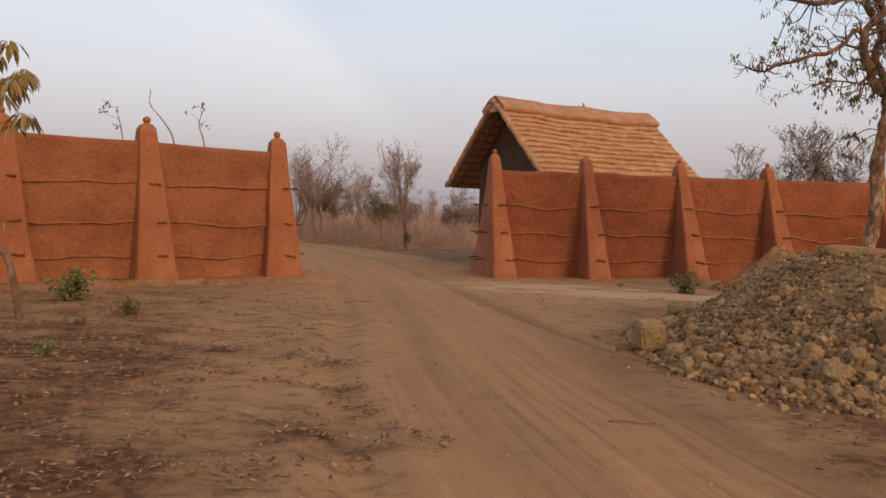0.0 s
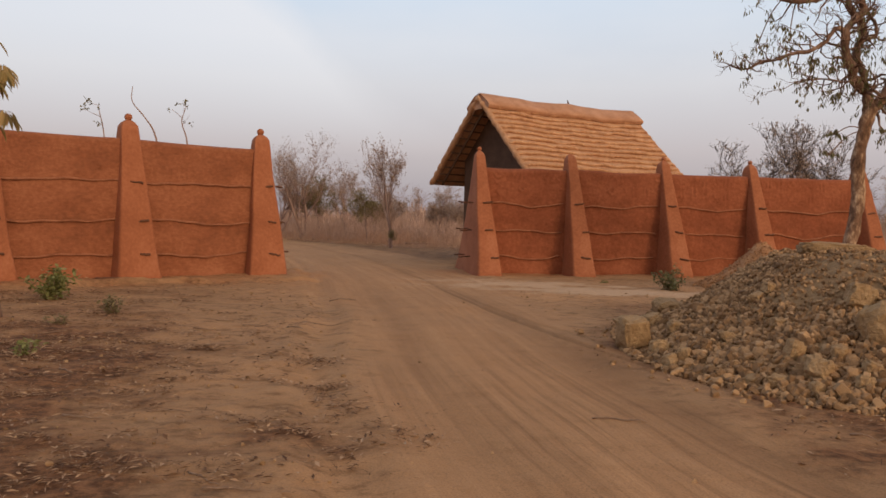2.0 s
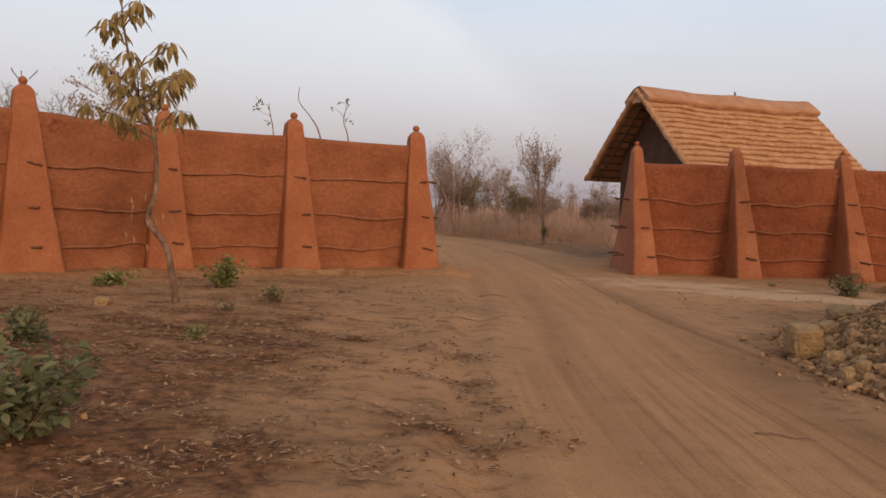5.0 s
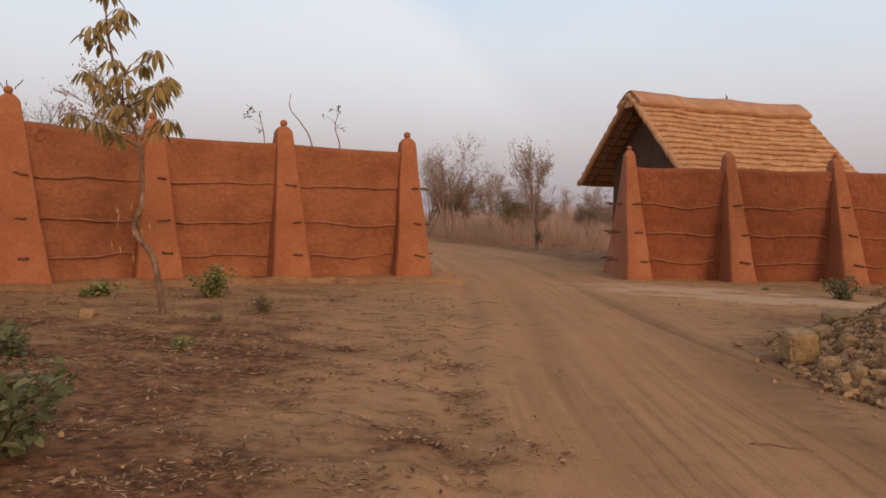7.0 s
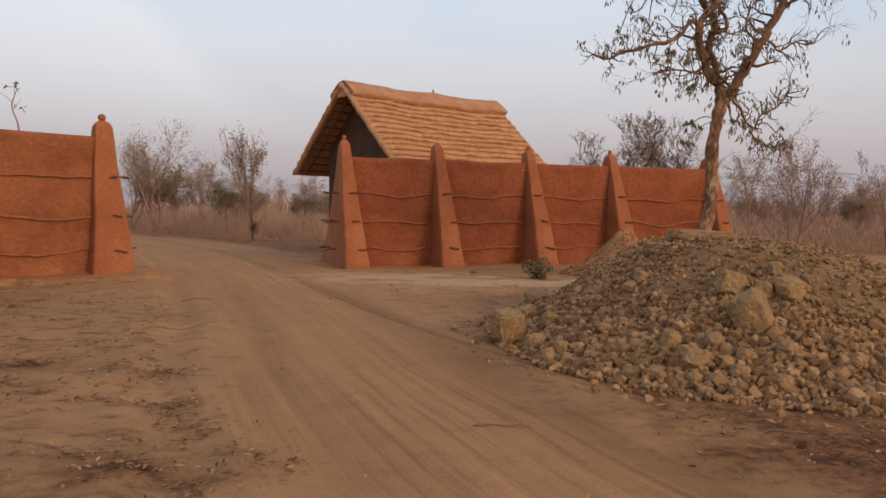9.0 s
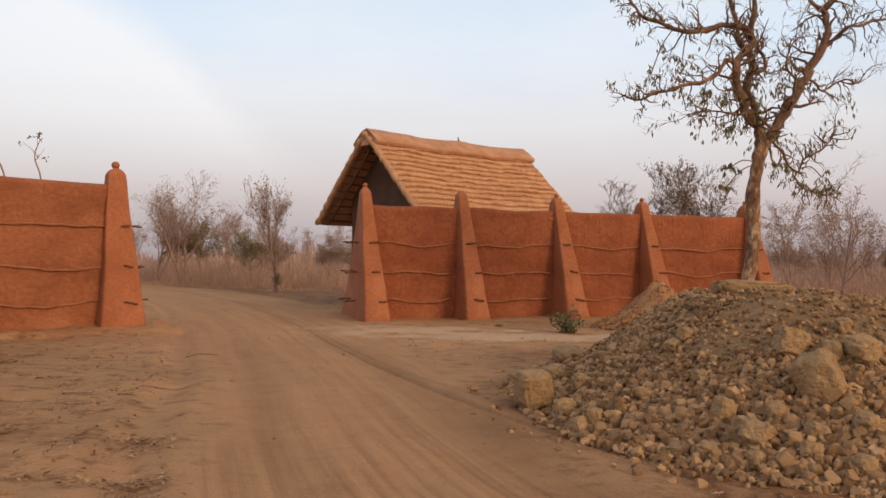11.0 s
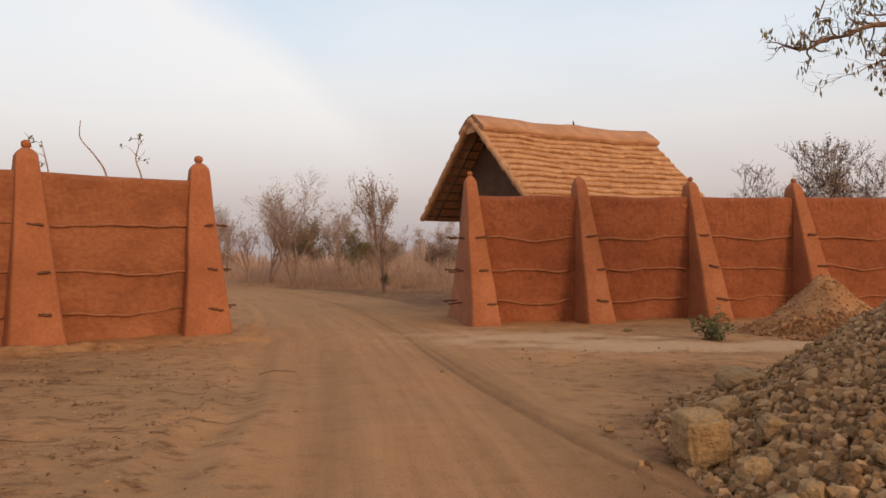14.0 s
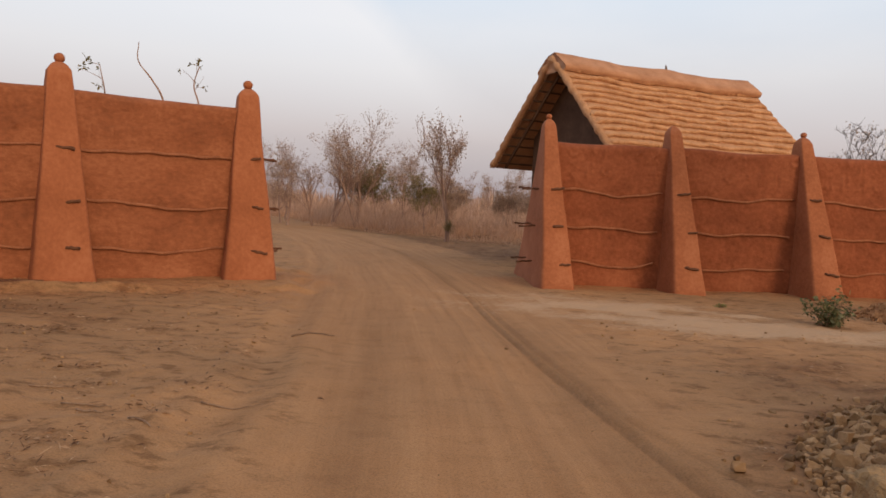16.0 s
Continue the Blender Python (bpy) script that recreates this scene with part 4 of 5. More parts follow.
tagged(boulder(-7.18, 10.15, 0.3, (0.36, 0.3, 0.26), (0, 0, 20), 23, "brown stone on the leaf-strewn soil", 0.4), group="stones by the sapling")


# ---- trees and bushes ----
def leaf(s, p, way, length, width, up=None, rounded=False):
    way = way.normalized()
    side = way.cross(up or Vector((0, 0, 1)))
    side = side.normalized() if side.length > 1e-4 else way.orthogonal().normalized()
    lift = side.cross(way) * width * 0.25
    if rounded:
        a, b = p + way * length * 0.3, p + way * length * 0.7
        u, v = side * width * 0.5 + lift, -side * width * 0.5 + lift
        s.add([p, a + u, b + u * 0.85, p + way * length - lift * 0.6, b + v * 0.85, a + v, a, b],
              [(0, 1, 6), (6, 1, 2, 7), (7, 2, 3), (0, 6, 5), (6, 7, 4, 5), (7, 3, 4)])
        return
    m = p + way * length * 0.45
    s.add([p, m + side * width * 0.5 + lift, p + way * length, m - side * width * 0.5 + lift], [(0, 1, 2), (0, 2, 3)])


def rand_dir(rng):
    return Vector((rng.gauss(0, 1), rng.gauss(0, 1), rng.gauss(0, 1))).normalized()


def grow(wood, tips, rng, p, way, length, radius, level, levels, spread=0.7, wiggle=0.25, kids=(3, 5), rise=0.1, sides=5, fine=0.004):
    """One bending limb and, along it, its smaller limbs."""
    n = 6 if level < 2 else 4
    pts, rad = [p.copy()], [radius]
    here, d = p.copy(), way.normalized()
    for i in range(n):
        d = (d + rand_dir(rng) * wiggle + Vector((0, 0, rise))).normalized()
        here = here + d * length / n
        pts.append(here.copy())
        rad.append(radius * (1 - 0.75 * (i + 1) / n))
    wood.tube(pts, rad, max(3, sides - level), cap=False)
    if level >= levels:
        tips.append((pts[-1], d))
        tips.append((pts[n // 2], d))
        return
    for _ in range(rng.randint(*kids)):
        i = rng.randint(max(1, n // 3), n)
        t = 0.45 + 0.55 * (1 - i / n) + rng.uniform(-0.1, 0.1)
        base = (pts[min(i + 1, n)] - pts[i - 1]).normalized()
        off = rand_dir(rng)
        off = (off - base * off.dot(base)).normalized()
        grow(wood, tips, rng, pts[i], base + off * spread * rng.uniform(0.7, 1.4), length * rng.uniform(0.45, 0.7) * (0.6 + t * 0.5),
             max(rad[i] * 0.62, fine), level + 1, levels, spread, wiggle, kids, rise, sides, fine)


def smooth_path(points, n=5):
    """Catmull-Rom through the points."""
    P = [Vector(p) for p in points]
    P = [P[0] * 2 - P[1]] + P + [P[-1] * 2 - P[-2]]
    out = []
    for i in range(1, len(P) - 2):
        for k in range(n):
            t = k / n
            a, b, c, d = P[i - 1:i + 3]
            out.append(0.5 * (2 * b + (c - a) * t + (2 * a - 5 * b + 4 * c - d) * t * t + (3 * b - a - 3 * c + d) * t ** 3))
    return out + [P[-2]]


def big_tree():
    x0, y0 = 7.95, 16.85
    root = thing("tree", Matrix.Translation((x0 - 0.13, y0, 0)), "gnarled savanna tree with flaking bark and sparse drooping leaves", "tree")
    rng = random.Random(12)

    def rel(pts):
        return [Vector((x - x0, yy, z)) for x, yy, z in pts]
    trunk = Shape()
    pts = smooth_path(rel([(7.88, 0, -0.15), (8.0, 0, 0.6), (8.07, 0, 1.25), (8.24, 0.05, 2.1), (8.2, 0.05, 2.9), (8.3, 0, 3.7), (8.38, 0, 4.05)]), 6)
    rads = np.interp(np.linspace(0, 1, len(pts)), [0, 0.15, 0.5, 0.85, 1], [0.23, 0.165, 0.125, 0.12, 0.145])
    trunk.tube(pts, [r * (1 + 0.16 * noise.noise(Vector((i * 0.6, 3, 1)))) for i, r in enumerate(rads)], 14)
    trunk.v = [tuple(Vector(v) * 1.0 + Vector((1, 0.6, 0)) * (0.06 * noise.noise(Vector(v) * 3.1) + 0.035 * noise.noise(Vector(v) * 8.3))) for v in trunk.v]
    part("trunk", trunk, BARK, root, "flaking pale and brown trunk")
    limbs = [
        ([(8.36, 0, 3.95), (8.22, 0, 4.35), (7.88, -0.1, 4.75), (7.68, -0.2, 5.35), (7.85, -0.2, 5.75), (8.05, -0.2, 6.0), (8.02, -0.3, 6.6), (8.2, -0.3, 7.4), (8.0, -0.2, 8.2)], 0.125),
        ([(8.36, 0, 3.95), (8.3, 0.1, 4.5), (8.12, 0.15, 5.1), (8.22, 0.2, 5.6), (8.0, 0.2, 6.1), (7.95, 0.2, 6.6), (7.6, 0.3, 7.5)], 0.12),
        ([(8.4, 0, 3.95), (8.62, 0, 4.25), (9.0, -0.1, 4.9), (9.35, -0.1, 5.55), (9.65, -0.1, 6.15), (9.6, -0.1, 6.7), (9.85, -0.1, 6.95), (10.3, 0, 7.3)], 0.14),
        ([(7.98, -0.2, 6.2), (7.6, -0.3, 6.3), (7.0, -0.4, 6.1), (6.55, -0.4, 6.05), (6.1, -0.4, 6.2), (5.75, -0.4, 6.4), (5.45, -0.3, 6.75)], 0.085),
        ([(7.75, -0.2, 5.55), (7.45, -0.3, 5.55), (7.1, -0.4, 5.15), (6.6, -0.5, 5.0), (6.1, -0.5, 4.85), (5.75, -0.5, 4.72), (5.45, -0.5, 4.75)], 0.065),
        ([(8.2, 0.2, 5.4), (8.5, 0.3, 5.55), (8.45, 0.3, 5.95), (8.2, 0.3, 6.25)], 0.06),
        ([(9.5, -0.1, 5.85), (9.9, -0.2, 6.25), (10.35, -0.2, 6.4), (10.9, -0.2, 6.55), (11.6, -0.2, 6.6)], 0.055),
        ([(9.6, -0.1, 6.65), (9.2, -0.1, 6.95), (9.3, -0.1, 7.5), (9.0, 0, 8.0)], 0.06),
        ([(8.55, 0, 4.15), (8.85, 0.2, 3.75), (9.15, 0.2, 3.4), (9.4, 0.2, 3.7), (9.75, 0.2, 3.95), (10.0, 0.2, 4.25)], 0.04),
        ([(9.1, 0.2, 3.42), (9.35, 0.2, 3.15), (9.7, 0.2, 3.0), (9.95, 0.2, 3.05)], 0.028),
        ([(8.0, -0.1, 4.6), (7.7, -0.3, 4.45), (7.3, -0.4, 4.55), (6.95, -0.4, 4.5)], 0.035),
        ([(9.0, -0.1, 4.9), (8.85, -0.3, 5.2), (8.65, -0.4, 5.5), (8.75, -0.5, 6.0)], 0.04),
        ([(9.25, -0.1, 5.3), (9.7, 0.1, 5.15), (10.1, 0.2, 5.35), (10.5, 0.2, 5.3)], 0.035),
    ]
    tips, spine = [], [Vector(p) for p in pts[-8:]]
    for pts, r in limbs:
        s = Shape()
        path = smooth_path(rel(pts), 5)
        path = [p + Vector([0.09 * noise.noise(p * 2.6 + Vector((k * 9.0, r * 50, 0))) for k in range(3)]) * min(1.0, i / 4) for i, p in enumerate(path)]
        spine += path
        r *= 0.8
        rr = [r * (1 - 0.62 * i / (len(path) - 1)) for i in range(len(path))]
        s.tube([p + rand_dir(rng) * rr[i] * 0.28 for i, p in enumerate(path)], [q * (1 + 0.22 * rng.uniform(-1, 1)) for q in rr], 9)
        for i in range(3, len(path), 1):
            base = (path[min(i + 1, len(path) - 1)] - path[i - 1]).normalized()
            off = rand_dir(rng)
            off = (off - base * off.dot(base)).normalized()
            off.y *= 0.7
            grow(s, tips, rng, path[i], base * 0.6 + off, rng.uniform(0.35, 0.85) * (0.75 + r * 2.5) * (0.62 if path[i].x < -1.9 else 1.0), max(0.017, rr[i] * 0.45), 2, 4, 0.95, 0.7, (2, 3), 0.03, 7)
        grow(s, tips, rng, path[-1], path[-1] - path[-2], rng.uniform(0.7, 1.1) * (0.4 if path[-1].x < -2 else 1.0), rr[-1] * 0.9, 2, 4, 0.8, 0.35, (3, 4), 0.03, 7)
        part("limb", s, BARK_LIMB, root)
    crown = Shape()
    for p, d in tips:
        low = 0.05 + (0.05 if p.z < 5.6 and -1.8 < p.x < 1.6 else 0.0)
        if rng.random() > low:
            continue
        for _ in range(rng.randint(4, 8)):
            q = p + rand_dir(rng) * 0.1
            leaf(crown, q, Vector((rng.uniform(-0.5, 0.5), rng.uniform(-0.5, 0.5), -1)), rng.uniform(0.09, 0.15), rng.uniform(0.028, 0.045), rand_dir(rng))
    # hanging clumps beside the fork, each on its own spray of twigs
    spray = Shape()
    for cx, cz, n, w in ((-0.35, 3.45, 80, 0.25), (-0.2, 4.3, 60, 0.3), (0.5, 4.1, 70, 0.3), (0.75, 3.55, 50, 0.28), (-0.75, 4.95, 80, 0.35), (-1.3, 5.6, 50, 0.32), (-0.4, 3.05, 50, 0.2),
                         (0.2, 4.5, 60, 0.28), (-1.9, 5.3, 45, 0.32), (-0.9, 4.5, 55, 0.28), (1.1, 3.1, 35, 0.22), (1.7, 3.35, 35, 0.28)):
        c = Vector((cx, rng.uniform(-0.25, 0.25), cz))
        near = min(spine, key=lambda p: (p - c).length + (0.4 if p.z < c.z else 0.0))
        spray.tube(smooth_path([near, (near + c) * 0.5 + Vector((0, 0, 0.12)), c], 3), 0.012, 5, cap=False)
        for _ in range(n // 9):
            d = rand_dir(rng)
            d.z = d.z * 0.7 - 0.25
            end = c + d * w * rng.uniform(0.6, 1.7)
            bend = (c + end) * 0.5 + Vector((0, 0, 0.06))
            spray.tube([c, bend, end], [0.007, 0.005, 0.003], 4, cap=False)
            for _ in range(7):
                t = rng.uniform(0.3, 1.0)
                q = c.lerp(bend, t * 2) if t < 0.5 else bend.lerp(end, t * 2 - 1)
                leaf(crown, q, Vector((rng.uniform(-0.5, 0.5), rng.uniform(-0.5, 0.5), -1)), rng.uniform(0.09, 0.15), rng.uniform(0.03, 0.048), rand_dir(rng))
    part("spray", spray, BARK_LIMB, root, kind="stuff")
    part("crown", crown, LEAF_DRY, root, "sparse dull hanging leaves", smooth=False, kind="stuff")


big_tree()


def sapling():
    x0, y0 = -6.32, 10.72
    root = thing("sapling", Matrix.Translation((x0, y0, on_ground(x0, y0) - 0.03)), "slender bent sapling with drooping leaf whorls", "tree")
    rng = random.Random(31)
    main = smooth_path([(0, 0, 0), (-0.08, 0, 0.45), (-0.2, 0, 0.88), (-0.48, 0, 1.2), (-0.5, 0, 1.4), (-0.38, 0, 1.75), (-0.42, 0, 2.5), (-0.62, 0, 2.95), (-0.78, 0, 3.3), (-0.93, 0, 3.9), (-1.02, 0, 4.4), (-1.06, 0, 4.85)], 5)
    wood = Shape()
    wood.tube(main, np.interp(np.linspace(0, 1, len(main)), [0, 0.3, 1], [0.052, 0.042, 0.01]), 9)
    leaves, ends = Shape(), [(main[-1], 14), (main[-6], 10), (main[-12], 10)]
    for i, way, ln in ((31, (1, 0.2, 0.35), 0.5), (32, (-1, -0.2, 0.15), 0.95), (34, (0.9, -0.3, 0.5), 0.7), (35, (-0.9, 0.4, 0.35), 0.8), (37, (1, 0, 0.35), 0.75), (38, (0.5, -0.7, 0.3), 0.6),
                       (40, (-0.9, 0, 0.3), 0.6), (42, (1, 0.2, 0.45), 0.65), (45, (-0.6, -0.3, 0.5), 0.35), (33, (0.2, -0.9, 0.2), 0.5), (36, (-0.4, 0.8, 0.2), 0.5), (48, (0.7, 0.1, 0.6), 0.3),
                       (30, (-1, 0.3, 0.25), 0.75), (39, (0.7, 0.5, 0.3), 0.7)):
        d = Vector(way).normalized()
        pts = smooth_path([main[i], main[i] + d * ln * 0.5 + Vector((0, 0, 0.04)), main[i] + d * ln + Vector((0, 0, 0.12))], 4)
        wood.tube(pts, [0.016 * (1 - 0.6 * k / (len(pts) - 1)) for k in range(len(pts))], 5)
        ends += [(pts[-1], 13), (pts[-4], 7)]
    for p, n in ends:
        for _ in range(n + 5):
            a = rng.uniform(0, 6.28)
            out = Vector((math.cos(a), math.sin(a), 0))
            start = p + out * 0.02 + Vector((0, 0, rng.uniform(-0.05, 0.05)))
            l = rng.uniform(0.18, 0.3)
            mid = start + (out * 0.8 + Vector((0, 0, 0.1))) * l * 0.4
            wood.tube([start, mid], 0.003, 3, cap=False)
            leaf(leaves, mid, out * 0.55 + Vector((0, 0, -rng.uniform(0.5, 1.3))), l, rng.uniform(0.05, 0.075), None, True)
    for _ in range(16):
        q = main[rng.randint(12, 24)] + Vector((rng.gauss(-0.1, 0.15), rng.gauss(0, 0.1), rng.uniform(-0.2, 0.2)))
        leaf(leaves, q, Vector((rng.uniform(-0.3, 0.3), 0, -1)), 0.15, 0.05)
    part("stem", wood, BARK_LIMB, root, "thin brown stem")
    part("crown", leaves, LEAF_SAPLING, root, "yellowish drooping leaves", smooth=False, kind="stuff")


sapling()


def bush(name, x, y, radius, height, count, size, mat, label, seed, stems=9):
    root = thing(name, Matrix.Translation((x, y, on_ground(x, y) - 0.02)), label, "bush")
    rng = random.Random(seed)
    wood, leaves = Shape(), Shape()
    ends = []
    for _ in range(stems):
        a, r = rng.uniform(0, 6.28), radius * math.sqrt(rng.random()) * 0.9
        tip = Vector((math.cos(a) * r, math.sin(a) * r, height * rng.uniform(0.55, 1.0) * (1 - 0.35 * r / radius)))
        path = smooth_path([(0.1 * math.cos(a) * radius, 0.1 * math.sin(a) * radius, 0), tip * 0.5 + rand_dir(rng) * 0.03, tip], 4)
        wood.tube(path, [0.008 * (1 - 0.6 * i / (len(path) - 1)) for i in range(len(path))], 4, cap=False)
        ends.append(path)
    for _ in range(count):
        path = rng.choice(ends)
        p = path[rng.randint(2, len(path) - 1)] + rand_dir(rng) * radius * 0.18
        p.z = max(p.z, 0.04)
        d = rand_dir(rng)
        d.z = d.z * 0.5 + 0.1
        leaf(leaves, p, d, size * rng.uniform(0.7, 1.25), size * rng.uniform(0.45, 0.62), rand_dir(rng) + Vector((0, 0, 1.6)), True)
    part("stem", wood, TWIG, root)
    part("foliage", leaves, mat, root, smooth=False, kind="stuff")
    return root


bush("bush", -3.35, 4.55, 0.62, 0.72, 620, 0.105, LEAF_SHADE, "leafy grey-green bush on the dark soil", 1, 22)
bush("bush", -5.9, 7.3, 0.36, 0.5, 240, 0.10, LEAF_SHADE, "small dark green shrub on the dark soil", 2)
bush("bush", -7.05, 13.3, 0.46, 0.62, 560, 0.10, LEAF_GREEN, "small bright green bush near the wall", 3, 12)
bush("bush", -9.0, 12.5, 0.55, 0.28, 240, 0.12, LEAF_GREEN, "low spreading green weed near the wall", 4)
bush("bush", 4.75, 18.75, 0.42, 0.68, 420, 0.085, LEAF_SHADE, "dusty green bush before the mud wall", 5, 12)
bush("bush", -4.35, 8.2, 0.22, 0.22, 110, 0.06, LEAF_GREEN, "small weed among dead leaves", 6)
bush("bush", -5.1, 11.6, 0.3, 0.36, 230, 0.06, LEAF_DRY, "grey dry tuft of weeds", 7, 14)
bush("bush", -5.3, 10.4, 0.2, 0.2, 80, 0.05, LEAF_DRY, "grey dry tuft of weeds", 8, 12)
bush("bush", 3.45, 20.6, 0.18, 0.1, 60, 0.05, LEAF_GREEN, "tiny weed at the wall's foot", 9)
bush("bush", -2.75, 2.9, 0.22, 0.18, 90, 0.06, LEAF_GREEN, "small weed on dark soil", 10)


def bare_tree_parts(seed, height, leafy, thin=1.0, spread=0.6, levels=3, twist=0.16):
    rng = random.Random(seed)
    wood, tips, leaves = Shape(), [], Shape()
    stems = rng.randint(1, 2)
    for _ in range(stems):
        lean = Vector((rng.uniform(-0.2, 0.2), rng.uniform(-0.2, 0.2), 1))
        grow(wood, tips, rng, Vector((rng.uniform(-0.15, 0.15) * (stems - 1), 0, -0.1)), lean, height * rng.uniform(0.62, 0.74), height * 0.016 * thin + 0.02, 0, levels, spread, twist, (6, 8) if levels < 4 else (4, 5), 0.06, 6, 0.008 if levels < 4 else 0.013)
    top = max(p.z for p, _ in tips)
    k = height / top
    wood.v = [(x * k, y * k, z * k) for x, y, z in wood.v]
    for p, d in tips:
        if rng.random() < leafy:
            for _ in range(7 if p.z < 0.75 * top else 4):
                leaf(leaves, p * k + rand_dir(rng) * 0.26 * rng.random(), rand_dir(rng), rng.uniform(0.06, 0.12), rng.uniform(0.035, 0.065), rand_dir(rng))
    return wood, leaves


def bare_tree(seed, height, leafy, label, thin=1.0, spread=0.6, levels=3, bark=None, twist=0.16, leaf_mat=None):
    wood, leaves = bare_tree_parts(seed, height, leafy, thin, spread, levels, twist)
    root = thing("bare_tree", Matrix.Translation((0, -400 - seed, 0)), label, "tree", "dry-season trees")
    part("trunk", wood, bark or BARK_HAZED, root)
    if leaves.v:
        part("crown", leaves, leaf_mat or LEAF_HAZED, root, smooth=False, kind="stuff")
    return root


KINDS = [bare_tree(201, 5.2, 0.4, "slender tree with fine upright branches and thin dry leaves", 0.9, 0.29),
         bare_tree(202, 7.2, 0.5, "thinly leaved grey-brown tree in dry grass", 1.1, 0.6, 3, None, 0.22),
         bare_tree(203, 5.5, 0.4, "grey-brown bush tree with withered leaves in dry grass", 1.0, 0.75, 3, None, 0.22),
         bare_tree(204, 6.4, 0.14, "spreading dark bare tree behind the wall", 1.9, 0.8, 4, BARK_BACKLIT, 0.34),
         bare_tree(205, 3.6, 0.5, "low dry thicket shrub", 0.8, 0.8),
         bare_tree(206, 4.6, 0.18, "thin bare sapling at the wood's edge", 0.7, 0.6),
         bare_tree(207, 3.4, 0.9, "olive-leaved bush among the dry trees", 0.9, 0.8, 3, None, 0.2, LEAF_OLIVE)]
used = set()


def plant(kind, x, y, scale=1.0, turn=0.0, z=None):
    m = Matrix.Translation((x, y, on_ground(x, y) if z is None else z)) @ Matrix.Rotation(turn, 4, "Z") @ Matrix.Scale(scale, 4)
    if kind not in used:
        used.add(kind)
        KINDS[kind].matrix_world = m
        return KINDS[kind]
    keep = KINDS[kind].scale.copy()
    return copy_thing(KINDS[kind], m @ Matrix.Diagonal((1 / keep.x, 1 / keep.y, 1 / keep.z, 1)))


plant(0, -4.9, 40.9, 1.12)
plant(6, -7.3, 48, 1.0)
plant(6, -12.4, 56.5, 1.35, 1.3)
plant(6, -14.0, 57.5, 1.2, 2.2)
plant(5, -15.0, 51.5, 1.05, 2.6)
plant(2, -18.3, 54.6, 0.85, 3.6)
plant(2, -15.9, 22, 1.15, 0.5)
plant(5, -17.8, 20, 1.1, 1.5)
plant(1, -12.6, 53, 1.05)
plant(1, -15.2, 56, 0.9, 2.1)
plant(2, -16.4, 51, 0.95, 0.7)
plant(2, -10.0, 55, 0.9, 3.2)
plant(1, -10.9, 60, 0.85, 4.2)
plant(2, -8.2, 57, 0.85, 1.2)
plant(2, -19.5, 54, 1.0, 5.2)
plant(5, -17.4, 46.5, 0.9, 1.0)
plant(5, -21.5, 52, 1.0, 2.0)
plant(4, -6.3, 50, 1.0, 0.4)
plant(4, -3.2, 52, 1.0, 1.4)
plant(4, -1.2, 50, 1.05, 2.4)
plant(2, -3.5, 62, 0.9, 2.9)
plant(2, -0.5, 58, 0.8, 4.0)
plant(5, -23.5, 58, 1.1, 0.2)
plant(2, -26, 60, 1.0, 1.9)
plant(6, -4.75, 40.5, 0.3, 1.0)
plant(3, 13.6, 38, 1.0, 0.6)
plant(3, 15.4, 40, 1.12, 2.6)
plant(3, 13.2, 42, 0.95, 4.4)
plant(3, 14.5, 36.5, 0.98, 5.0)
plant(3, 16.4, 39, 0.95, 1.0)
plant(3, 15.1, 38.2, 1.02, 3.4)
plant(5, 11.4, 36, 0.86, 1.1)
plant(5, 19.5, 33, 1.05, 3.1)
plant(2, 21.5, 37, 1.0, 0.4)
plant(5, 24.5, 34, 1.0, 2.2)
rng = random.Random(77)
for i in range(26):
    plant(rng.choice((2, 4, 4, 5)), rng.uniform(19, 46), rng.uniform(35, 60), rng.uniform(0.7, 1.1), rng.uniform(0, 6))
for i in range(16):
    plant(rng.choice((2, 4, 5)), rng.uniform(-30, 6), rng.uniform(58, 80), rng.uniform(0.8, 1.1), rng.uniform(0, 6))
for x, y, k, sc in ((-24, 27, 3, 0.95), (-20.5, 29, 2, 0.95), (-27, 22, 2, 1.1), (-30, 30, 3, 1.1), (-17.5, 27, 5, 1.0), (-29, 16, 3, 1.0), (-26, 10, 2, 1.0)):
    plant(k, x, y, sc, x)


def twig_sapling(points, label, seed, side):
    x, y, _ = points[0]
    root = thing("twig_sapling", Matrix.Translation((x, y, 0)), label, "sapling", "saplings behind the wall")
    rng = random.Random(seed)
    path = smooth_path([(a - x, b - y, c) for a, b, c in points], 5)
    wood, leaves, tips = Shape(), Shape(), []
    wood.tube(path, [0.05 * (1 - 0.75 * i / (len(path) - 1)) for i in range(len(path))], 6)
    for i in range(len(path) - 7, len(path), 2):
        for _ in range(side):
            d = rand_dir(rng)
            d.z = abs(d.z) + 0.4
            grow(wood, tips, rng, path[i], d, rng.uniform(0.3, 0.7), 0.014, 3, 4, 0.7, 0.25, (1, 2), 0.05, 6)
    tips.append((path[-1], Vector((0, 0, 1))))
    for p, d in tips:
        if rng.random() < 0.6:
            for _ in range(4):
                leaf(leaves, p + rand_dir(rng) * 0.05, rand_dir(rng), 0.15, 0.075, rand_dir(rng))
    part("stem", wood, BARK_HAZED, root)
    part("crown", leaves, LEAF_DRY, root, smooth=False, kind="stuff")


twig_sapling([(-14.2, 29, 0), (-14.3, 29, 2.5), (-14.35, 29, 4.4), (-14.6, 29, 5.6)], "thin forked sapling behind the mud wall", 1, 1)
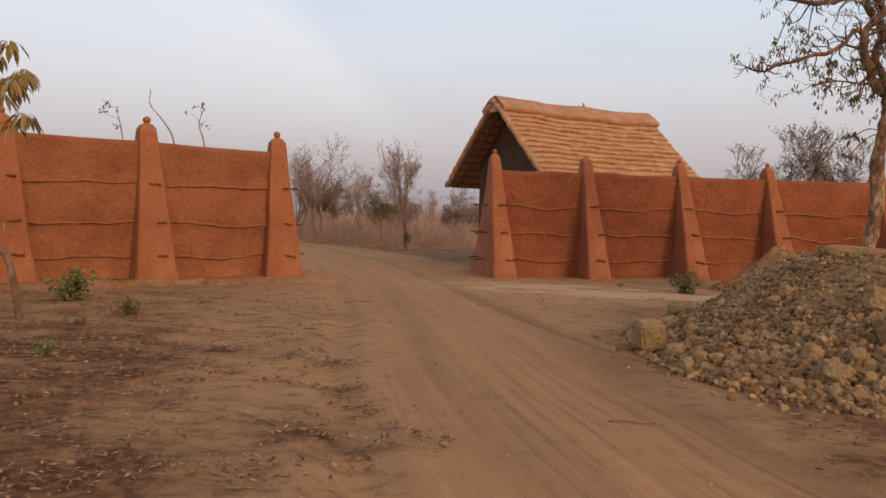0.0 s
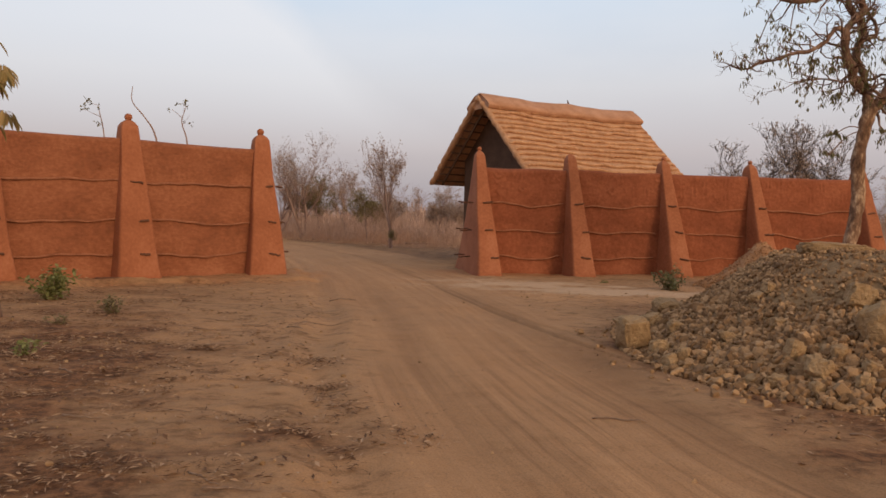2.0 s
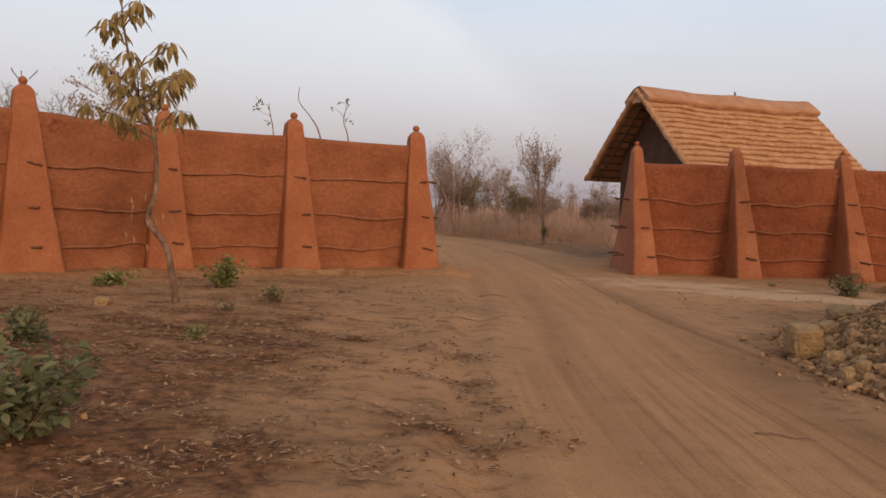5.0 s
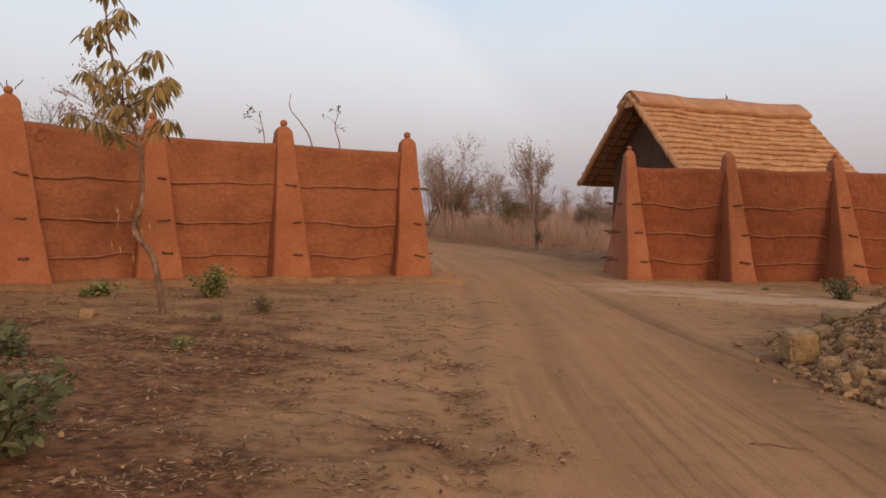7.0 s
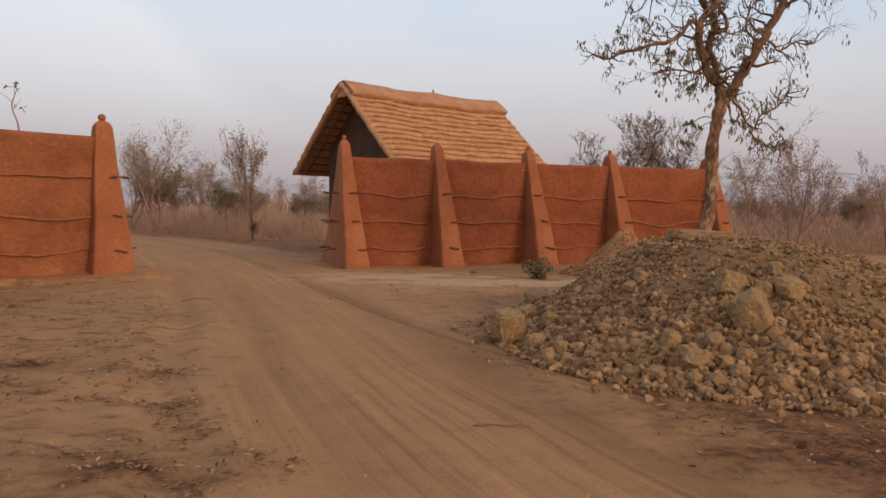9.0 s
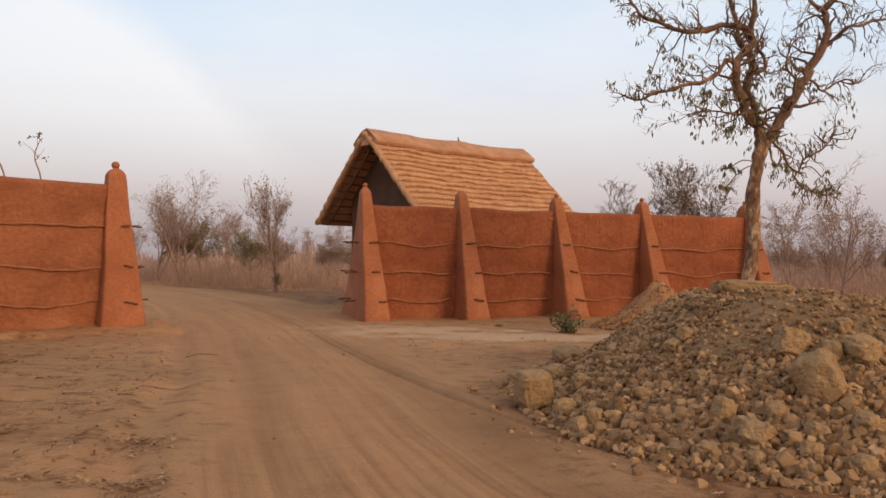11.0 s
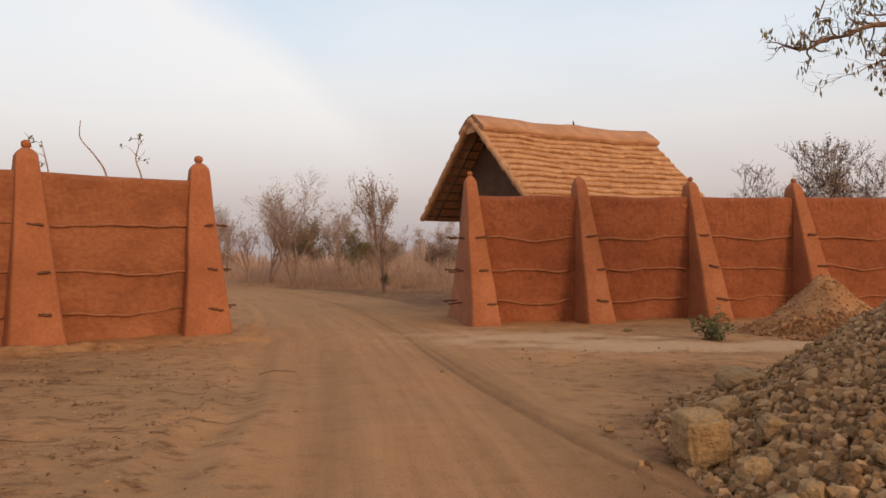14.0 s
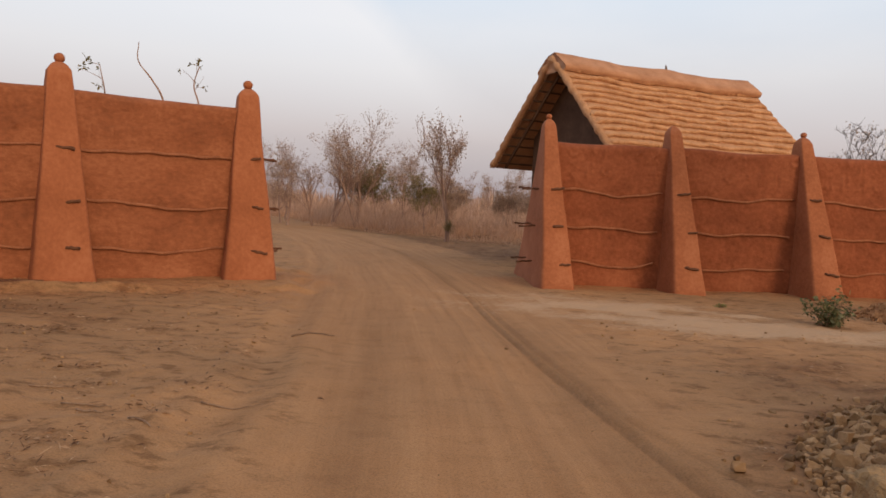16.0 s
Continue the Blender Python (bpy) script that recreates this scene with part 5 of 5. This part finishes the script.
twig_sapling([(-11.8, 29, 0), (-12.0, 29, 2.5), (-12.32, 29, 4.4), (-12.75, 29, 5.15), (-13.25, 29, 5.75), (-13.25, 29, 6.35)], "crooked leaning sapling behind the mud wall", 2, 0)
twig_sapling([(-11.2, 29, 0), (-11.15, 29, 2.5), (-11.1, 29, 4.2), (-11.32, 29, 5.0), (-11.15, 29, 5.6)], "thin leafy sapling behind the mud wall", 3, 1)


# ---- grass, brush and litter ----
def blades(name, label, spots, mat, category):
    """spots: array of x, y, z, height, lean x, lean y, width."""
    x, y, z, h, lx, ly, w = np.array(spots).T
    a = np.random.RandomState(4).uniform(0, math.pi, len(x))
    dx, dy = np.cos(a) * w, np.sin(a) * w
    base0, base1 = np.stack([x - dx, y - dy, z], 1), np.stack([x + dx, y + dy, z], 1)
    mid0, mid1 = np.stack([x - dx * 0.7 + lx * 0.35, y - dy * 0.7 + ly * 0.35, z + h * 0.6], 1), np.stack([x + dx * 0.7 + lx * 0.35, y + dy * 0.7 + ly * 0.35, z + h * 0.6], 1)
    tip = np.stack([x + lx, y + ly, z + h], 1)
    v = np.stack([base0, base1, mid1, mid0, tip], 1).reshape(-1, 3)
    n = np.arange(len(x))[:, None] * 5
    quads, tris = (n + [0, 1, 2, 3]).tolist(), (n + [3, 2, 4]).tolist()
    me = bpy.data.meshes.new(name)
    me.from_pydata(v.tolist(), [], quads + tris)
    me.materials.append(mat)
    return tagged(new(name, me), label, category, kind="stuff")


def dry_grass():
    r = np.random.RandomState(8)
    n = 210000
    x = r.uniform(-45, 55, n)
    y = 27 + 60 * r.uniform(0, 1, n) ** 1.4
    q = road_offset(x, y)
    beyond = np.interp(x, [-45, -24, -13.4, -7, -1.3, 6, 14, 55], [72, 66, 50, 43, 39, 36, 31, 28])
    keep = (np.abs(q) > 2.6) & (y > beyond + 1.0 * fbm2(x * 0.5, y * 0.5, 5, 2))
    house = (np.hypot(x - 3, y - 31) < 5.5)
    dens = fbm2(x * 0.25, y * 0.25, 91, 3) > -0.22
    keep &= ~house & dens
    x, y = x[keep], y[keep]
    h = (0.36 + 0.5 * r.uniform(0, 1, len(x))) * np.clip(0.85 + 1.1 * fbm2(x * 0.8, y * 0.8, 95, 3), 0.3, 1.5)
    h = h * np.clip(0.10 + (y - np.interp(x, [-45, -24, -13.4, -7, -1.3, 6, 14, 55], [72, 66, 50, 43, 39, 36, 31, 28])) / 5.0, 0.10, 1)
    return np.stack([x, y, ground_height(x, y) - 0.03, h, r.normal(0, 0.3, len(x)), r.normal(0, 0.3, len(x)), r.uniform(0.006, 0.017, len(x))], 1)


blades("grass", "tall dry straw-coloured grass beyond the track", dry_grass(), GRASS, "grass")


def hazed_brush():
    r = np.random.RandomState(9)
    n = 60000
    a, d = r.uniform(0, 2 * math.pi, n), r.uniform(75, 190, n)
    x, y = d * np.sin(a), 15 + d * np.cos(a)
    clump = fbm2(a * 40, d * 0.06, 97, 3)
    h = np.clip(2.4 + 3.2 * clump + r.uniform(-0.6, 0.9, n), 0.6, 7)
    z = r.uniform(0, 0.75, n) * h
    return np.stack([x, y, z - 0.1, h - z, r.normal(0, 0.45, n), r.normal(0, 0.45, n), r.uniform(0.03, 0.11, n)], 1)


blades("far_woods", "hazy line of dry bush woodland round the clearing", hazed_brush(), BRUSH_HAZED, "woods")


def far_shrubs():
    """Twiggy undergrowth between the nearer trees."""
    r = np.random.RandomState(19)
    spots = []
    for _ in range(1100):
        x, y = r.uniform(-45, 60), r.uniform(46, 85)
        if x > 14:
            y = r.uniform(33, 75)
        if abs(float(road_offset(x, y))) < 3.5:
            continue
        hgt, wid = r.uniform(0.9, 2.6), r.uniform(0.9, 1.9)
        for _ in range(110):
            px, py = x + r.normal(0, wid * 0.5), y + r.normal(0, wid * 0.5)
            z = r.uniform(0, 0.6) * hgt
            spots.append((px, py, z, r.uniform(0.15, 0.38) * hgt, r.normal(0, 0.32), r.normal(0, 0.32), r.uniform(0.005, 0.016)))
    return spots


blades("undergrowth", "twiggy dry undergrowth among the trees", far_shrubs(), BRUSH_HAZED, "shrubs")


def scatter_litter():
    rng, r = random.Random(55), np.random.RandomState(55)
    s, n = Shape(), 0
    n = 260000
    xs, ys = r.uniform(-11, 7, n), 2.2 + 16.5 * r.uniform(0, 1, n)
    # small heaped drifts of curled leaves and twigs
    hx, hy = r.uniform(-9, 0.5, 320), r.uniform(3.2, 15, 320)
    heaped = r.randint(0, 320, 36000)
    xs = np.concatenate([xs, hx[heaped] + r.normal(0, 0.16, 36000)])
    ys = np.concatenate([ys, hy[heaped] + r.normal(0, 0.09, 36000)])
    extra = np.concatenate([np.zeros(n), np.full(36000, 0.75)])
    soil = topsoil_at(xs, ys)
    drift = fbm2(xs * 1.1, ys * 1.1, 101, 3)
    q = road_offset(xs, ys)
    rut = np.exp(-((q + 1.98 - 0.3 * fbm2(xs * 0.5, ys * 0.5, 103, 2)) / 0.17) ** 2) * (ys < 9.5) * 0.45
    patch = np.clip((fbm2(xs * 2.3, ys * 2.3, 107, 3) - 0.02) * 4, 0, 1)
    dw = line_distance(xs, ys, WEST)
    band = (0.5 * np.exp(-((dw - 2.1) / 0.5) ** 2) + 0.10 * (q < -2.3) + 0.25 * np.exp(-((np.hypot((xs - 5.7) / 3.45, (ys - 10.2) / 3.7) - 1.08) / 0.06) ** 2)) * patch * np.clip(drift * 3 + 0.6, 0, 1)
    want = np.clip(soil * (0.10 + 1.6 * np.clip(drift - 0.02, 0, 1)) * (0.25 + patch) + 3.0 * rut * patch + extra * (0.15 * (q < -2.1) + soil) + band, 0, 1) * np.clip(1.3 - ys / 26, 0, 1)
    z = ground_height(xs, ys)
    pick = (r.uniform(0, 1, len(xs)) < want * 0.95) & (heap_height(xs, ys) < 0.02)
    for x, y, h in zip(xs[pick], ys[pick], z[pick]):
        a, l = rng.uniform(0, 6.28), 0.026 + 0.06 * rng.random() ** 1.5
        straw = rng.random() < 0.4
        l = l * 1.7 if straw else l
        d = Vector((math.cos(a), math.sin(a), rng.uniform(-0.15, 0.35)))
        leaf(s, Vector((x, y, h + 0.008 + 0.02 * rng.random())), d, l, 0.007 if straw else l * rng.uniform(0.16, 0.42), Vector((rng.uniform(-0.5, 0.5), rng.uniform(-0.5, 0.5), 1)))
    me = s.mesh("leaf_litter", LITTER, smooth=False)
    tagged(new("leaf_litter", me), "dead brown leaves and straw strewn over the soil", "leaf litter", kind="stuff")
    # clods and pebbles
    s = Shape()
    for _ in range(1500):
        x, y = rng.uniform(-9, 5), 2.3 + 16 * rng.random() ** 1.3
        qq = abs(float(road_offset(x, y)))
        if qq < 1.6 and rng.random() < 0.9:
            continue
        big = 0.006 + 0.022 * rng.random() ** 3
        m = Matrix.LocRotScale(Vector((x, y, on_ground(x, y) + big * 0.2)), Euler((rng.uniform(0, 6), rng.uniform(0, 6), 0)), Vector((big,) * 3))
        k = rng.randrange(len(STONES))
        s.add([m @ v for v in STONES[k][0]], STONES[k][1])
    tagged(new("pebbles", s.mesh("pebbles", STONE_LOOSE, smooth=False)), "small clods and pebbles on the bare ground", "pebbles", kind="stuff")


scatter_litter()


def fallen_stick(x, y, length, radius, turn, seed, label="dry fallen stick on the sand", mat=TWIG):
    s, rng = Shape(), random.Random(seed)
    pts = []
    for i in range(9):
        t = i / 8 - 0.5
        px, py = x + math.cos(turn) * t * length, y + math.sin(turn) * t * length
        bend = 0.05 * length * math.sin(3 * t + seed)
        px, py = px - math.sin(turn) * bend, py + math.cos(turn) * bend
        pts.append((px - x, py - y, on_ground(px, py) + radius * 0.7 + 0.01 * rng.random()))
    s.tube(pts, [radius * (1 - 0.5 * i / 8) for i in range(9)], 6)
    ob = new("stick", s.mesh("stick", mat))
    ob.location = (x, y, 0)
    return tagged(ob, label, "stick", "fallen sticks")


fallen_stick(1.62, 6.4, 0.42, 0.008, -0.25, 1)
fallen_stick(-0.82, 4.53, 0.34, 0.008, 0.1, 2, "pale broken stick lying on dark soil")
fallen_stick(-1.05, 4.7, 0.3, 0.006, -0.5, 3)
fallen_stick(-3.9, 8.6, 0.4, 0.009, 0.3, 4)
fallen_stick(-2.5, 6.0, 0.35, 0.008, -0.2, 5)
fallen_stick(-3.2, 10.6, 0.5, 0.01, 0.15, 6)
fallen_stick(3.5, 6.1, 0.5, 0.009, -0.35, 7)
fallen_stick(-2.2, 14.6, 0.5, 0.012, 0.2, 8)
rng = random.Random(91)
for k in range(14):
    fallen_stick(rng.uniform(-7, -1.2), rng.uniform(4.3, 13), rng.uniform(0.2, 0.45), rng.uniform(0.005, 0.009), rng.uniform(-1, 1), 20 + k, "thin dry twig among dead leaves")
fallen_stick(-7.75, 16.75, 0.7, 0.05, 0.5, 60, "short log lying at the wall's foot", POLE)
